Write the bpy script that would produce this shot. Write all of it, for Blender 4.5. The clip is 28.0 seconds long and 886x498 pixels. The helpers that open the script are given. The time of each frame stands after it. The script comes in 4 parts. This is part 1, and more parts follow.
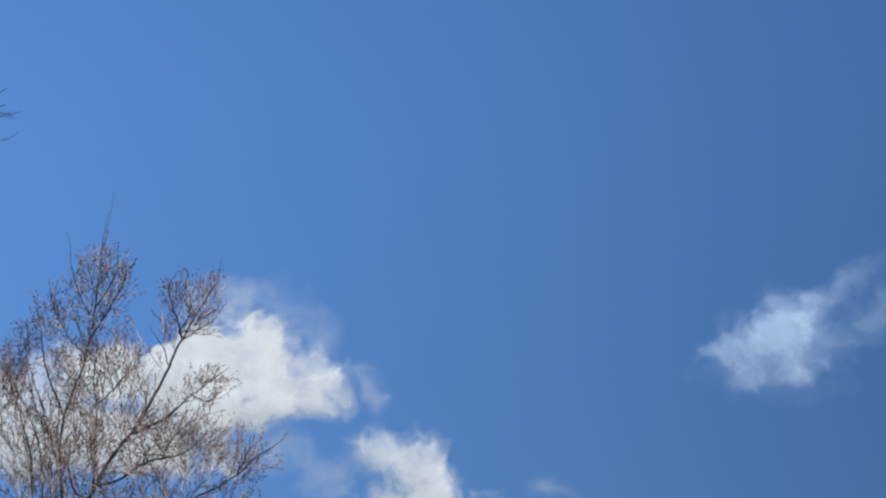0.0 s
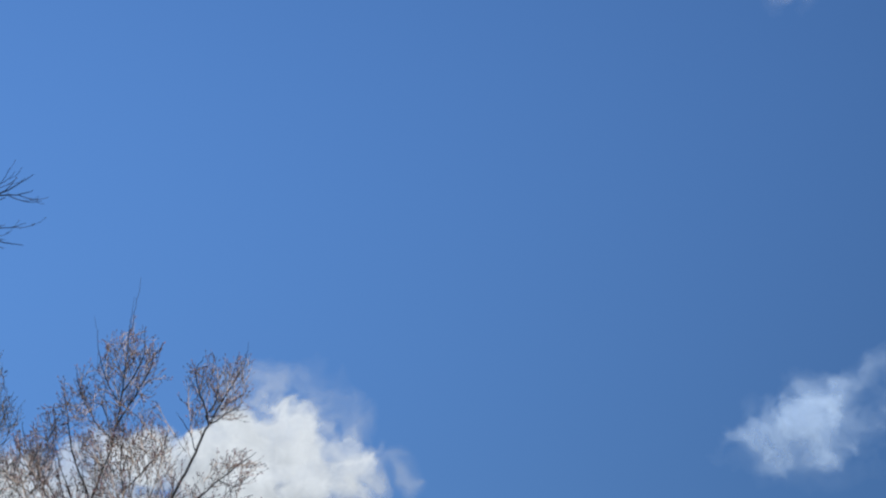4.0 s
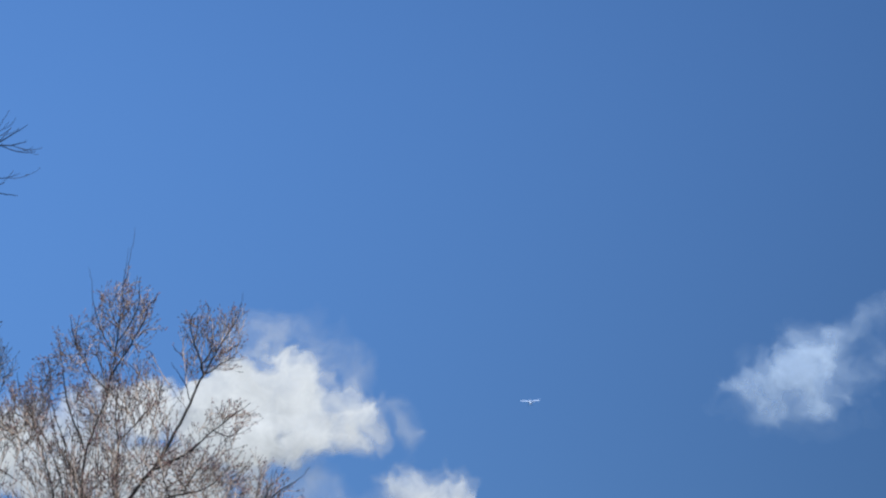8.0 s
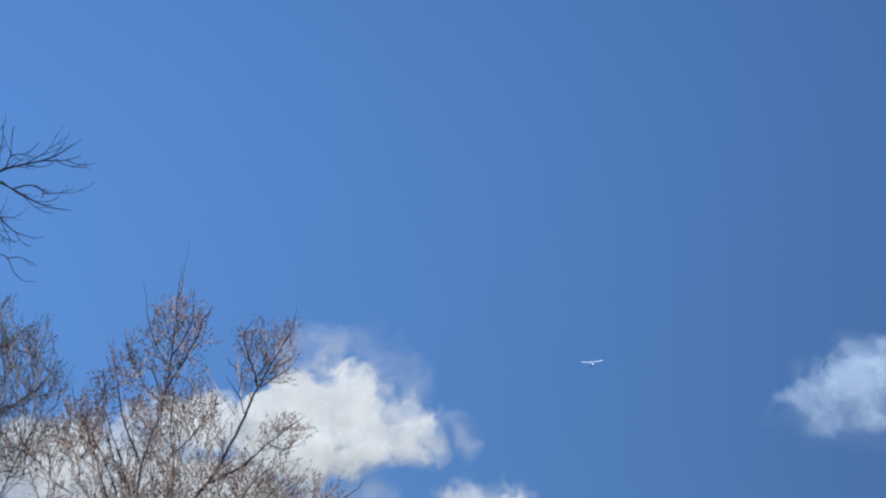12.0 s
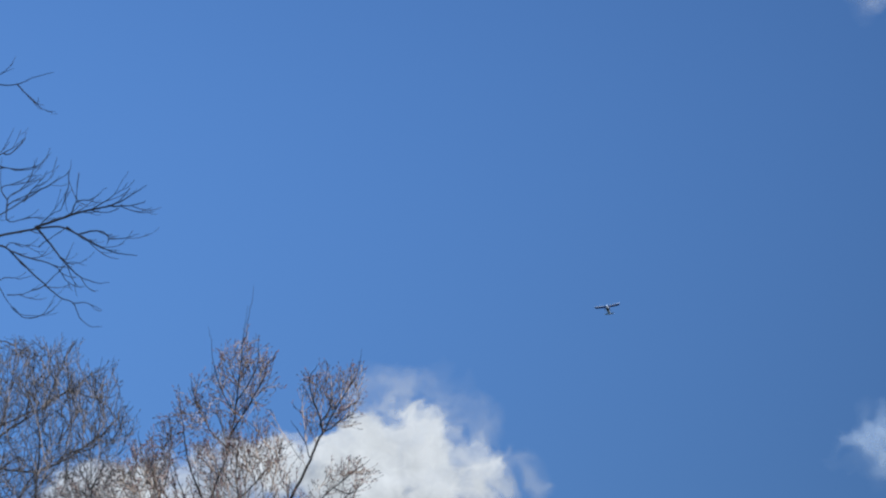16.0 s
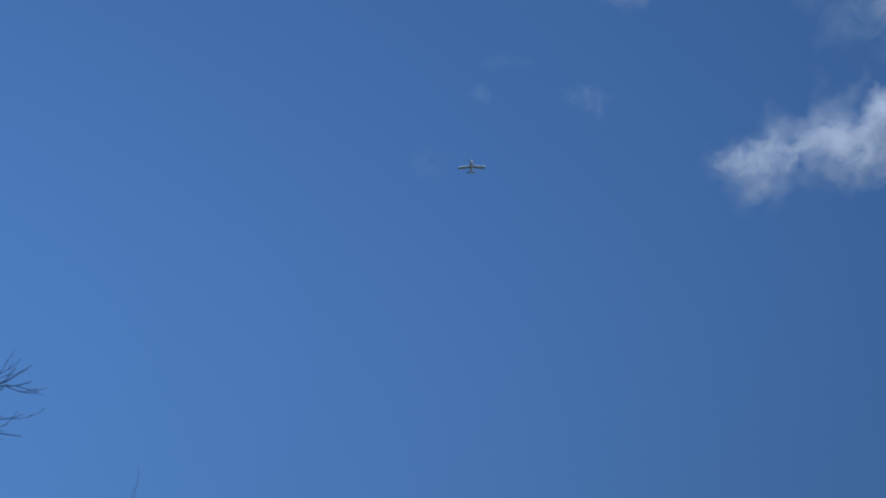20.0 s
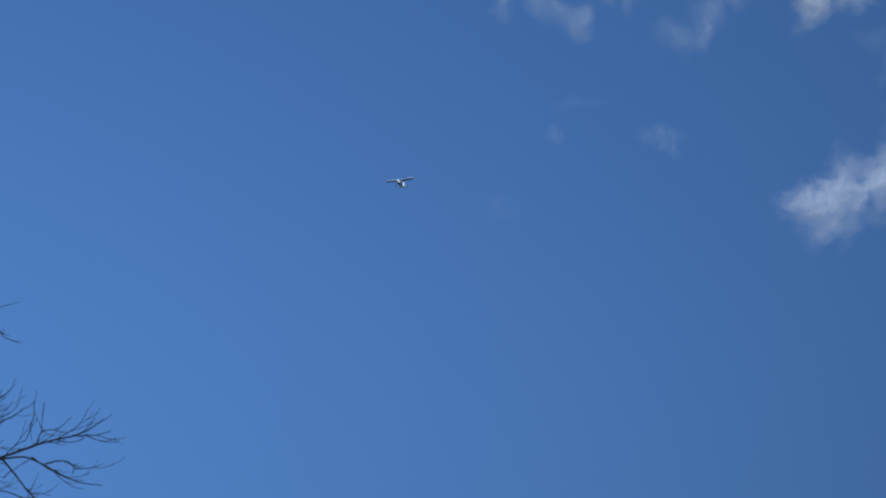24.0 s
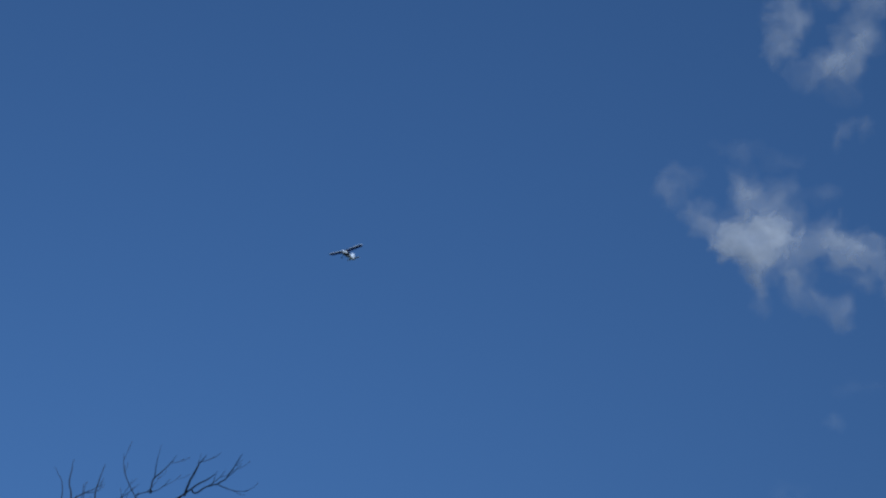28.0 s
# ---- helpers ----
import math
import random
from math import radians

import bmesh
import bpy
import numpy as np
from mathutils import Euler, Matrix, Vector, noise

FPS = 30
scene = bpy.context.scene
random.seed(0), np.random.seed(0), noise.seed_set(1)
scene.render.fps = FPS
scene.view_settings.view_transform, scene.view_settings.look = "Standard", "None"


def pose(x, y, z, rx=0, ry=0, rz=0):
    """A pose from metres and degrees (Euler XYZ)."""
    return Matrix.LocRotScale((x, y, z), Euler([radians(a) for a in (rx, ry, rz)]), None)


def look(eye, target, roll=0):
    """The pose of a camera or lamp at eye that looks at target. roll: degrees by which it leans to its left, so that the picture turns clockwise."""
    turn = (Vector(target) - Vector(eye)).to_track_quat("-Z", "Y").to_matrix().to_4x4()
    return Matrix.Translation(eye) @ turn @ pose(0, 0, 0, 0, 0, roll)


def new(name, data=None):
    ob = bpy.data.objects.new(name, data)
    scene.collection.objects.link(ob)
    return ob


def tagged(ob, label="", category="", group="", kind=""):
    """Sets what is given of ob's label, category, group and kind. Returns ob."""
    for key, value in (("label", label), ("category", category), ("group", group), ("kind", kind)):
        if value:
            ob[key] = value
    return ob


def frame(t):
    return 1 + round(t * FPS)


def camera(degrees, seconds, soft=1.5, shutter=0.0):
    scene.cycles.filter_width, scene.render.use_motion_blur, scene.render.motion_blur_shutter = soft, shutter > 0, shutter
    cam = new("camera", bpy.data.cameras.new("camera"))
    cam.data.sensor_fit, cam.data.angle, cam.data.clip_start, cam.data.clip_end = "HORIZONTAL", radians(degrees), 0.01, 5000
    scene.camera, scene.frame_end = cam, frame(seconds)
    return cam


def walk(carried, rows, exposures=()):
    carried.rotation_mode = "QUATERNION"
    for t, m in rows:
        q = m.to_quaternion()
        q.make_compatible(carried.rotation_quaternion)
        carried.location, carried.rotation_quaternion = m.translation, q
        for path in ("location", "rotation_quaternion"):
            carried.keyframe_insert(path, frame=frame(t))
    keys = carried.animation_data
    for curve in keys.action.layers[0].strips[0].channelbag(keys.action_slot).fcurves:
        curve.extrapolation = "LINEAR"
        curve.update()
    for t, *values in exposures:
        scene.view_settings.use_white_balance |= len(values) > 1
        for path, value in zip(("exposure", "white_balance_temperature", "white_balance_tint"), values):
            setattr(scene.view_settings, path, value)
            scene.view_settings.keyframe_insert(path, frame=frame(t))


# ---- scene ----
# One spot beside a field; the lens follows a small model aircraft over bare trees.
EYE = (0.0, 0.0, 1.6)
cam = camera(20.0, 28.0, soft=2.3)


def aim(az, el, lean):
    """Pose at the viewer's eye: degrees to the right of +Y, degrees above level, lean to the left."""
    a, e = radians(az), radians(el)
    way = Vector((math.sin(a) * math.cos(e), math.cos(a) * math.cos(e), math.sin(e)))
    return look(EYE, Vector(EYE) + 10 * way, lean)


# seconds, azimuth, elevation, lean
PATH = (
    (0, 0.00, 24.00, 0.00),
    (0.5, -0.04, 24.34, 0.08),
    (1, -0.17, 24.81, 0.10),
    (1.5, -0.40, 25.29, 0.04),
    (2, -0.57, 25.68, 0.01),
    (2.5, -0.66, 25.87, 0.03),
    (3, -0.66, 25.92, 0.05),
    (3.5, -0.64, 25.93, 0.13),
    (5.5, -0.73, 25.68, 0.20),
    (6, -0.67, 25.45, 0.05),
    (6.5, -0.58, 25.22, 0.05),
    (7, -0.50, 25.01, 0.07),
    (7.5, -0.48, 24.85, 0.04),
    (8, -0.53, 24.79, 0.05),
    (8.5, -0.63, 24.80, 0.05),
    (9, -0.81, 24.83, 0.03),
    (9.5, -1.04, 24.90, 0.06),
    (10, -1.28, 24.98, 0.06),
    (10.5, -1.49, 25.03, 0.05),
    (11, -1.65, 25.06, 0.12),
    (11.5, -1.75, 25.06, 0.19),
    (13.5, -2.45, 25.18, 0.44),
    (14, -2.70, 25.30, 0.47),
    (14.5, -2.93, 25.47, 0.53),
    (15, -3.14, 25.64, 0.60),
    (15.5, -3.33, 25.81, 0.63),
    (16, -3.50, 26.04, 0.67),
    (16.5, -3.64, 26.40, 0.68),
    (17, -3.73, 26.90, 0.65),
    (17.5, -3.67, 27.51, 0.64),
    (18, -3.36, 28.19, 0.59),
    (18.5, -2.85, 28.80, 0.48),
    (19, -2.16, 29.36, 0.29),
    (19.5, -1.37, 29.85, 0.05),
    (20, -0.64, 30.22, -0.18),
    (20.5, 0.08, 30.41, -0.35),
    (22.5, 0.00, 29.78, -0.04),
    (23, -0.77, 30.07, -0.16),
    (23.5, -1.70, 30.58, -0.22),
    (24, -2.65, 31.20, -0.23),
    (24.5, -3.59, 31.95, -0.19),
    (25, -4.62, 32.75, -0.11),
    (25.5, -5.70, 33.65, 0.01),
    (26, -6.80, 34.57, 0.17),
    (26.5, -7.83, 35.46, 0.36),
    (27, -8.71, 36.32, 0.56),
    (27.5, -9.50, 37.16, 0.79),
    (28, -10.33, 38.00, 1.02),
)
# seconds, stops, kelvin, tint
EXPOSURES = ((0, -0.06, 6000, 10), (8, -0.03, 6000, 10), (16, -0.08, 6000, 10), (17.5, -0.2, 5950, 8), (20, -0.36, 5900, 8), (24, -0.33, 5900, 8), (26, -0.51, 5870, 7), (28, -0.7, 5850, 6))
walk(cam, [(t, aim(a, e, r)) for t, a, e, r in PATH], EXPOSURES)

# ---- sky and sun ----
SUN_AZ, SUN_EL = 145.0, 28.0
world = bpy.data.worlds.new("sky")
scene.world = world
world.use_nodes = True
wt = world.node_tree
wt.nodes.clear()
sky = wt.nodes.new("ShaderNodeTexSky")
sky.sky_type = "NISHITA"
sky.sun_disc = False
sky.sun_elevation, sky.sun_rotation = radians(SUN_EL), radians(SUN_AZ)
sky.altitude, sky.air_density, sky.dust_density, sky.ozone_density = 0, 1.0, 0.0, 5.0
# sky brightness graded by direction: raised towards the west, lowered towards the east
coord = wt.nodes.new("ShaderNodeTexCoord")
dot = wt.nodes.new("ShaderNodeVectorMath")
dot.operation = "DOT_PRODUCT"
dot.inputs[1].default_value = Vector((-0.79, 0.0, 0.61)).normalized()
west_gain = wt.nodes.new("ShaderNodeMapRange")
west_gain.inputs["From Min"].default_value, west_gain.inputs["From Max"].default_value = -0.45, 0.6
west_gain.inputs["To Min"].default_value, west_gain.inputs["To Max"].default_value = 0.3, 2.1
west_gain.interpolation_type = "SMOOTHSTEP"
mul = wt.nodes.new("ShaderNodeVectorMath")
mul.operation = "SCALE"
bg = wt.nodes.new("ShaderNodeBackground")
bg.inputs["Strength"].default_value = 0.084
wout = wt.nodes.new("ShaderNodeOutputWorld")
wt.links.new(coord.outputs["Generated"], dot.inputs[0])
wt.links.new(dot.outputs["Value"], west_gain.inputs["Value"])
deepen = wt.nodes.new("ShaderNodeHueSaturation")
deepen.inputs["Saturation"].default_value, deepen.inputs["Hue"].default_value = 1.08, 0.504
wt.links.new(sky.outputs["Color"], deepen.inputs["Color"])
wt.links.new(deepen.outputs["Color"], mul.inputs[0])
wt.links.new(west_gain.outputs["Result"], mul.inputs["Scale"])
# sky brightness also graded by height, darkest in the lowest band
split = wt.nodes.new("ShaderNodeSeparateXYZ")
wt.links.new(coord.outputs["Generated"], split.inputs[0])
low = wt.nodes.new("ShaderNodeValToRGB")
low.color_ramp.interpolation = "B_SPLINE"
low.color_ramp.elements[0].position, low.color_ramp.elements[1].position = 0.26, 0.72
low.color_ramp.elements[0].color, low.color_ramp.elements[1].color = (0.72, 0.72, 0.72, 1), (0.92, 0.92, 0.92, 1)
for at, v in ((0.35, 0.78), (0.43, 0.93), (0.5, 1.0), (0.6, 0.98)):
    low.color_ramp.elements.new(at).color = (v, v, v, 1)
dim = wt.nodes.new("ShaderNodeVectorMath")
dim.operation = "MULTIPLY"
wt.links.new(split.outputs["Z"], low.inputs["Fac"])
wt.links.new(mul.outputs["Vector"], dim.inputs[0])
wt.links.new(low.outputs["Color"], dim.inputs[1])
wt.links.new(dim.outputs["Vector"], bg.inputs["Color"])
wt.links.new(bg.outputs["Background"], wout.inputs["Surface"])

sun_way = Vector((math.sin(radians(SUN_AZ)) * math.cos(radians(SUN_EL)),
                  math.cos(radians(SUN_AZ)) * math.cos(radians(SUN_EL)), math.sin(radians(SUN_EL))))
sun = new("sun", bpy.data.lights.new("sun", "SUN"))
sun.data.energy, sun.data.angle, sun.data.color = 4.9, radians(0.53), (1.0, 0.995, 0.985)
sun.matrix_world = look(sun_way * 300, (0, 0, 0))


# ---- materials ----
def material(name, rough=0.6, metal=0.0):
    m = bpy.data.materials.new(name)
    m.use_nodes = True
    b = m.node_tree.nodes["Principled BSDF"]
    b.inputs["Roughness"].default_value, b.inputs["Metallic"].default_value = rough, metal
    return m, m.node_tree, b


def mottled(name, dark, light, rough=0.75, big=0.8, fine=30.0, bump=0.4, depth=0.003, metal=0.0):
    """Two scales of variation between two colours, with fine relief."""
    m, t, b = material(name, rough, metal)
    co = t.nodes.new("ShaderNodeTexCoord")
    n1, n2 = t.nodes.new("ShaderNodeTexNoise"), t.nodes.new("ShaderNodeTexNoise")
    n1.inputs["Scale"].default_value, n2.inputs["Scale"].default_value = big, fine
    n1.inputs["Detail"].default_value, n2.inputs["Detail"].default_value = 3, 5
    add = t.nodes.new("ShaderNodeMath")
    add.operation = "ADD"
    half = t.nodes.new("ShaderNodeMath")
    half.operation = "MULTIPLY"
    half.inputs[1].default_value = 0.5
    ramp = t.nodes.new("ShaderNodeValToRGB")
    ramp.color_ramp.elements[0].position, ramp.color_ramp.elements[1].position = 0.36, 0.66
    ramp.color_ramp.elements[0].color, ramp.color_ramp.elements[1].color = (*dark, 1), (*light, 1)
    bp = t.nodes.new("ShaderNodeBump")
    bp.inputs["Strength"].default_value, bp.inputs["Distance"].default_value = bump, depth
    for n in (n1, n2):
        t.links.new(co.outputs["Object"], n.inputs["Vector"])
    t.links.new(n1.outputs["Fac"], add.inputs[0])
    t.links.new(n2.outputs["Fac"], add.inputs[1])
    t.links.new(add.outputs["Value"], half.inputs[0])
    t.links.new(half.outputs["Value"], ramp.inputs["Fac"])
    t.links.new(ramp.outputs["Color"], b.inputs["Base Color"])
    t.links.new(n2.outputs["Fac"], bp.inputs["Height"])
    t.links.new(bp.outputs["Normal"], b.inputs["Normal"])
    return m


def islands(name, dark, light, rough=0.7):
    """A colour of its own for each small loose piece of one mesh."""
    m, t, b = material(name, rough)
    geo = t.nodes.new("ShaderNodeNewGeometry")
    ramp = t.nodes.new("ShaderNodeValToRGB")
    ramp.color_ramp.elements[0].color, ramp.color_ramp.elements[1].color = (*dark, 1), (*light, 1)
    ramp.color_ramp.elements[0].position = 0.28
    info, mix = t.nodes.new("ShaderNodeObjectInfo"), t.nodes.new("ShaderNodeMath")
    wrap = t.nodes.new("ShaderNodeMath")
    wrap.operation = "FRACT"
    t.links.new(geo.outputs["Random Per Island"], mix.inputs[0])
    t.links.new(info.outputs["Random"], mix.inputs[1])
    t.links.new(mix.outputs["Value"], wrap.inputs[0])
    t.links.new(wrap.outputs["Value"], ramp.inputs["Fac"])
    t.links.new(ramp.outputs["Color"], b.inputs["Base Color"])
    return m


def vapour(name, tint):
    """Cloud: water droplets that scatter all light, thinning out by the mesh's own cover attribute."""
    m = bpy.data.materials.new(name)
    m.use_nodes = True
    t = m.node_tree
    t.nodes.clear()
    at = t.nodes.new("ShaderNodeAttribute")
    at.attribute_name = "cover"
    co = t.nodes.new("ShaderNodeTexCoord")
    ns = t.nodes.new("ShaderNodeTexNoise")
    ns.inputs["Scale"].default_value, ns.inputs["Detail"].default_value = 0.09, 6
    ns.inputs["Distortion"].default_value = 0.8
    shape = t.nodes.new("ShaderNodeMapRange")
    shape.inputs["From Min"].default_value, shape.inputs["From Max"].default_value = 0.3, 0.7
    shape.inputs["To Min"].default_value, shape.inputs["To Max"].default_value = 0.86, 1.08
    fac = t.nodes.new("ShaderNodeMath")
    fac.operation, fac.use_clamp = "MULTIPLY", True
    clear = t.nodes.new("ShaderNodeBsdfTransparent")
    dif = t.nodes.new("ShaderNodeBsdfDiffuse")
    tra = t.nodes.new("ShaderNodeBsdfTranslucent")
    dif.inputs["Color"].default_value = (*tint, 1)
    tra.inputs["Color"].default_value = (*tint, 1)
    body, mix = t.nodes.new("ShaderNodeMixShader"), t.nodes.new("ShaderNodeMixShader")
    body.inputs[0].default_value = 0.12
    out = t.nodes.new("ShaderNodeOutputMaterial")
    t.links.new(co.outputs["Object"], ns.inputs["Vector"])
    t.links.new(ns.outputs["Fac"], shape.inputs["Value"])
    t.links.new(at.outputs["Fac"], fac.inputs[0])
    t.links.new(shape.outputs["Result"], fac.inputs[1])
    t.links.new(dif.outputs[0], body.inputs[1])
    t.links.new(tra.outputs[0], body.inputs[2])
    t.links.new(fac.outputs["Value"], mix.inputs[0])
    t.links.new(clear.outputs[0], mix.inputs[1])
    t.links.new(body.outputs[0], mix.inputs[2])
    t.links.new(mix.outputs[0], out.inputs["Surface"])
    return m


GRASS = mottled("meadow_grass", (0.022, 0.03, 0.019), (0.046, 0.058, 0.038), 0.9, 0.05, 4.0, 0.6, 0.05)
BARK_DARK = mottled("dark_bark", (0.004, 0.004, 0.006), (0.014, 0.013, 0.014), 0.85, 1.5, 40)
BARK_TAN = mottled("tan_bark", (0.005, 0.0045, 0.0045), (0.024, 0.019, 0.016), 0.85, 1.5, 40)
BARK_GREY = mottled("grey_brown_bark", (0.006, 0.006, 0.006), (0.026, 0.022, 0.02), 0.85, 1.5, 40)
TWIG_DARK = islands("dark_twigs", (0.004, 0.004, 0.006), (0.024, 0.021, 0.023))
TWIG_TAN = islands("tan_twigs", (0.034, 0.026, 0.022), (0.72, 0.53, 0.39))
TWIG_GREY = islands("grey_twigs", (0.018, 0.016, 0.018), (0.38, 0.32, 0.29))
BUD_RED = islands("red_brown_buds", (0.026, 0.015, 0.016), (0.27, 0.135, 0.125))
BUD_DARK = islands("dark_buds", (0.02, 0.016, 0.014), (0.06, 0.045, 0.035))
# bluish light cast put into these two tints; the cloud itself is white
CLOUD_COOL = vapour("cool_lit_vapour", (0.7, 0.82, 0.97))
CLOUD_BLUE = vapour("pale_cool_lit_vapour", (0.8, 0.86, 1.0))
CLOUD_WHITE = vapour("cloud_vapour", (0.88, 0.86, 0.81))
FOAM_WHITE = mottled("white_foam_skin", (0.68, 0.8, 0.98), (0.75, 0.85, 1.0), 0.5, 6, 160, 0.1, 0.0005)
GLAZING = mottled("dark_glazing", (0.03, 0.035, 0.045), (0.06, 0.07, 0.085), 0.12, 8, 160, 0.05, 0.0003)
TRIM_DARK = mottled("dark_trim", (0.015, 0.016, 0.02), (0.04, 0.042, 0.05), 0.35, 8, 160, 0.1, 0.0005)
# dark blue stands in for shade under the white wing
UNDERSIDE = mottled("blue_wing_shade", (0.03, 0.085, 0.44), (0.042, 0.11, 0.54), 0.75, 6, 160, 0.1, 0.0005)
UNDERSIDE.node_tree.nodes["Principled BSDF"].inputs["Specular IOR Level"].default_value = 0.15
RUBBER = mottled("black_rubber", (0.012, 0.012, 0.012), (0.03, 0.03, 0.03), 0.8, 20, 200, 0.2, 0.0005)
STEEL = mottled("steel_wire", (0.35, 0.35, 0.36), (0.5, 0.5, 0.5), 0.35, 20, 200, 0.1, 0.0003, 1.0)


# ---- building blocks ----
def quick_mesh(name, verts, loops, per_face, mat, smooth=True):
    """A mesh whose faces all have per_face corners, from arrays."""
    me = bpy.data.meshes.new(name)
    count = len(loops) // per_face
    me.vertices.add(len(verts))
    me.vertices.foreach_set("co", np.asarray(verts, dtype=np.float32).ravel())
    me.loops.add(len(loops))
    me.loops.foreach_set("vertex_index", np.asarray(loops, dtype=np.int32))
    me.polygons.add(count)
    me.polygons.foreach_set("loop_start", np.arange(0, len(loops), per_face, dtype=np.int32))
    me.polygons.foreach_set("use_smooth", np.full(count, smooth))
    me.materials.append(mat)
    me.update(calc_edges=True)
    me.validate()
    return me


def child(name, me, parent, label="", kind=""):
    ob = new(name, me)
    ob.parent = parent
    return tagged(ob, label=label, kind=kind)


def part(name, bm, mat, parent, label=""):
    me = bpy.data.meshes.new(name)
    bm.to_mesh(me)
    bm.free()
    me.materials.append(mat)
    return child(name, me, parent, label)


# ---- ground ----
def build_ground():
    n = 60
    side = np.sign(np.linspace(-1, 1, n)) * np.abs(np.linspace(-1, 1, n)) ** 3 * 4500
    gx, gy = np.meshgrid(side, side)
    gz = 0.25 * np.sin(gx * 0.05 + 1) * np.cos(gy * 0.043) * np.clip(np.hypot(gx, gy) / 60, 0, 1)
    idx = np.arange(n * n).reshape(n, n)
    quads = np.stack([idx[:-1, :-1], idx[:-1, 1:], idx[1:, 1:], idx[1:, :-1]], -1).reshape(-1)
    me = quick_mesh("ground", np.stack([gx, gy, gz], -1).reshape(-1, 3), quads, 4, GRASS)
    tagged(new("ground", me), "green meadow grass under the bare trees", "ground", kind="structure")


build_ground()


# ---- clouds ----
def lattice(ix, iy, seed):
    h = (ix * 374761393 + iy * 668265263 + seed * 974634777) & 0x7FFFFFFF
    h = ((h ^ (h >> 13)) * 1274126177) & 0x7FFFFFFF
    return ((h ^ (h >> 16)) & 0xFFFF) / 65535.0


def value_noise(x, y, seed):
    ix, iy = np.floor(x).astype(np.int64), np.floor(y).astype(np.int64)
    fx, fy = x - ix, y - iy
    fx, fy = fx ** 3 * (fx * (fx * 6 - 15) + 10), fy ** 3 * (fy * (fy * 6 - 15) + 10)
    a, b = lattice(ix, iy, seed), lattice(ix + 1, iy, seed)
    c, d = lattice(ix, iy + 1, seed), lattice(ix + 1, iy + 1, seed)
    return (a * (1 - fx) + b * fx) * (1 - fy) + (c * (1 - fx) + d * fx) * fy


def fractal(x, y, seed, octaves=6, fall=0.55):
    total, amp, norm = 0.0, 1.0, 0.0
    for k in range(octaves):
        ca, sa = math.cos(0.7 * k + 0.3), math.sin(0.7 * k + 0.3)
        total = total + amp * value_noise((x * ca - y * sa) * 2 ** k + 7.3 * k, (x * sa + y * ca) * 2 ** k, seed + k)
        norm += amp
        amp *= fall
    return total / norm


def cloud(place, lobes, label, seed, mat, size=30.0, ragged=9.0, soft=9.0, torn=0.0, deep=5.0, relief=0.1, step=1.0):
    """A cloud as one closed, lumpy body. lobes: right, up, half width, half height, thickness from 0 to 1 and,
    if tilted, turn, in metres about its middle. ragged: how far billows push the outline in and out; soft: over
    how many metres it frays out; torn: how much thin cloud breaks into threads."""
    far = 1.25
    box = [(l[0] - far * max(l[2], l[3]) - 22, l[0] + far * max(l[2], l[3]) + 22, l[1] - far * max(l[2], l[3]) - 22, l[1] + far * max(l[2], l[3]) + 22)
           for l in lobes]
    x0, x1 = min(b[0] for b in box), max(b[1] for b in box)
    y0, y1 = min(b[2] for b in box), max(b[3] for b in box)
    gx, gy = np.meshgrid(np.arange(x0, x1, step), np.arange(y0, y1, step))

    def even(n):
        return (n - n.mean()) / (n.std() + 1e-6)

    # turbulence stirs the outline at two scales
    px = gx + even(fractal(gx / size, gy / size, seed + 20, 4, 0.5)) * size * 0.1
    py = gy + even(fractal(gx / size, gy / size, seed + 40, 4, 0.5)) * size * 0.1
    px = px + even(fractal(px / size * 3, py / size * 3, seed + 21, 3, 0.55)) * size * 0.035
    py = py + even(fractal(px / size * 3, py / size * 3, seed + 41, 3, 0.55)) * size * 0.035
    curl = 1 - np.abs(even(fractal(px / size * 1.3, py / size * 1.3, seed, 3, 0.6)))
    billow = 0.55 * even(fractal(px / size * 1.1 + 3, py / size * 1.1, seed + 5, 6, 0.58)) + 0.4 * curl
    thread = np.clip(0.5 + 0.33 * even(fractal(px / size * 1.8 + 11, py / size * 1.6, seed + 80, 6, 0.62)), 0, 1)
    clear, mass = np.ones_like(gx), np.zeros_like(gx)
    for lx, ly, rx, ry, thick, *turn in lobes:
        ca, sa = math.cos(radians(sum(turn))), math.sin(radians(sum(turn)))
        u, v = (px - lx) * ca + (py - ly) * sa, -(px - lx) * sa + (py - ly) * ca
        short = min(rx, ry)
        inside = (1 - np.sqrt((u / rx) ** 2 + (v / ry) ** 2)) * short
        fray = soft + (1 - thick) * short * 0.9
        a = np.clip((inside + ragged * billow * min(1.0, short / 20) + 0.35 * fray) / (1.15 * fray), 0, 1)
        a = a * a * (3 - 2 * a) * min(thick, 0.985)
        clear *= 1 - a * (1 - torn * (1 - thick) * (1 - thread) * 1.7).clip(0, 1)
        u, v = (gx - lx) * ca + (gy - ly) * sa, -(gx - lx) * sa + (gy - ly) * ca
        mass += np.exp(-0.7 * ((u / rx) ** 2 + (v / ry) ** 2)) * thick
    cover = 1 - clear
    fade = np.minimum(np.minimum(gx - x0, x1 - step - gx), np.minimum(gy - y0, y1 - step - gy)) / 12
    cover = cover * np.clip(fade, 0, 1)
    # seen through the front and the back of the body
    skin = 1 - np.sqrt(1 - np.clip(cover, 0, 0.999))
    heap = even(fractal(gx / size * 0.7, gy / size * 0.7, seed + 60, 3, 0.35))
    bulge = np.log1p(2 * mass) * deep * (1 + relief * heap)
    ny, nx = gx.shape
    idx = np.arange(nx * ny).reshape(ny, nx)
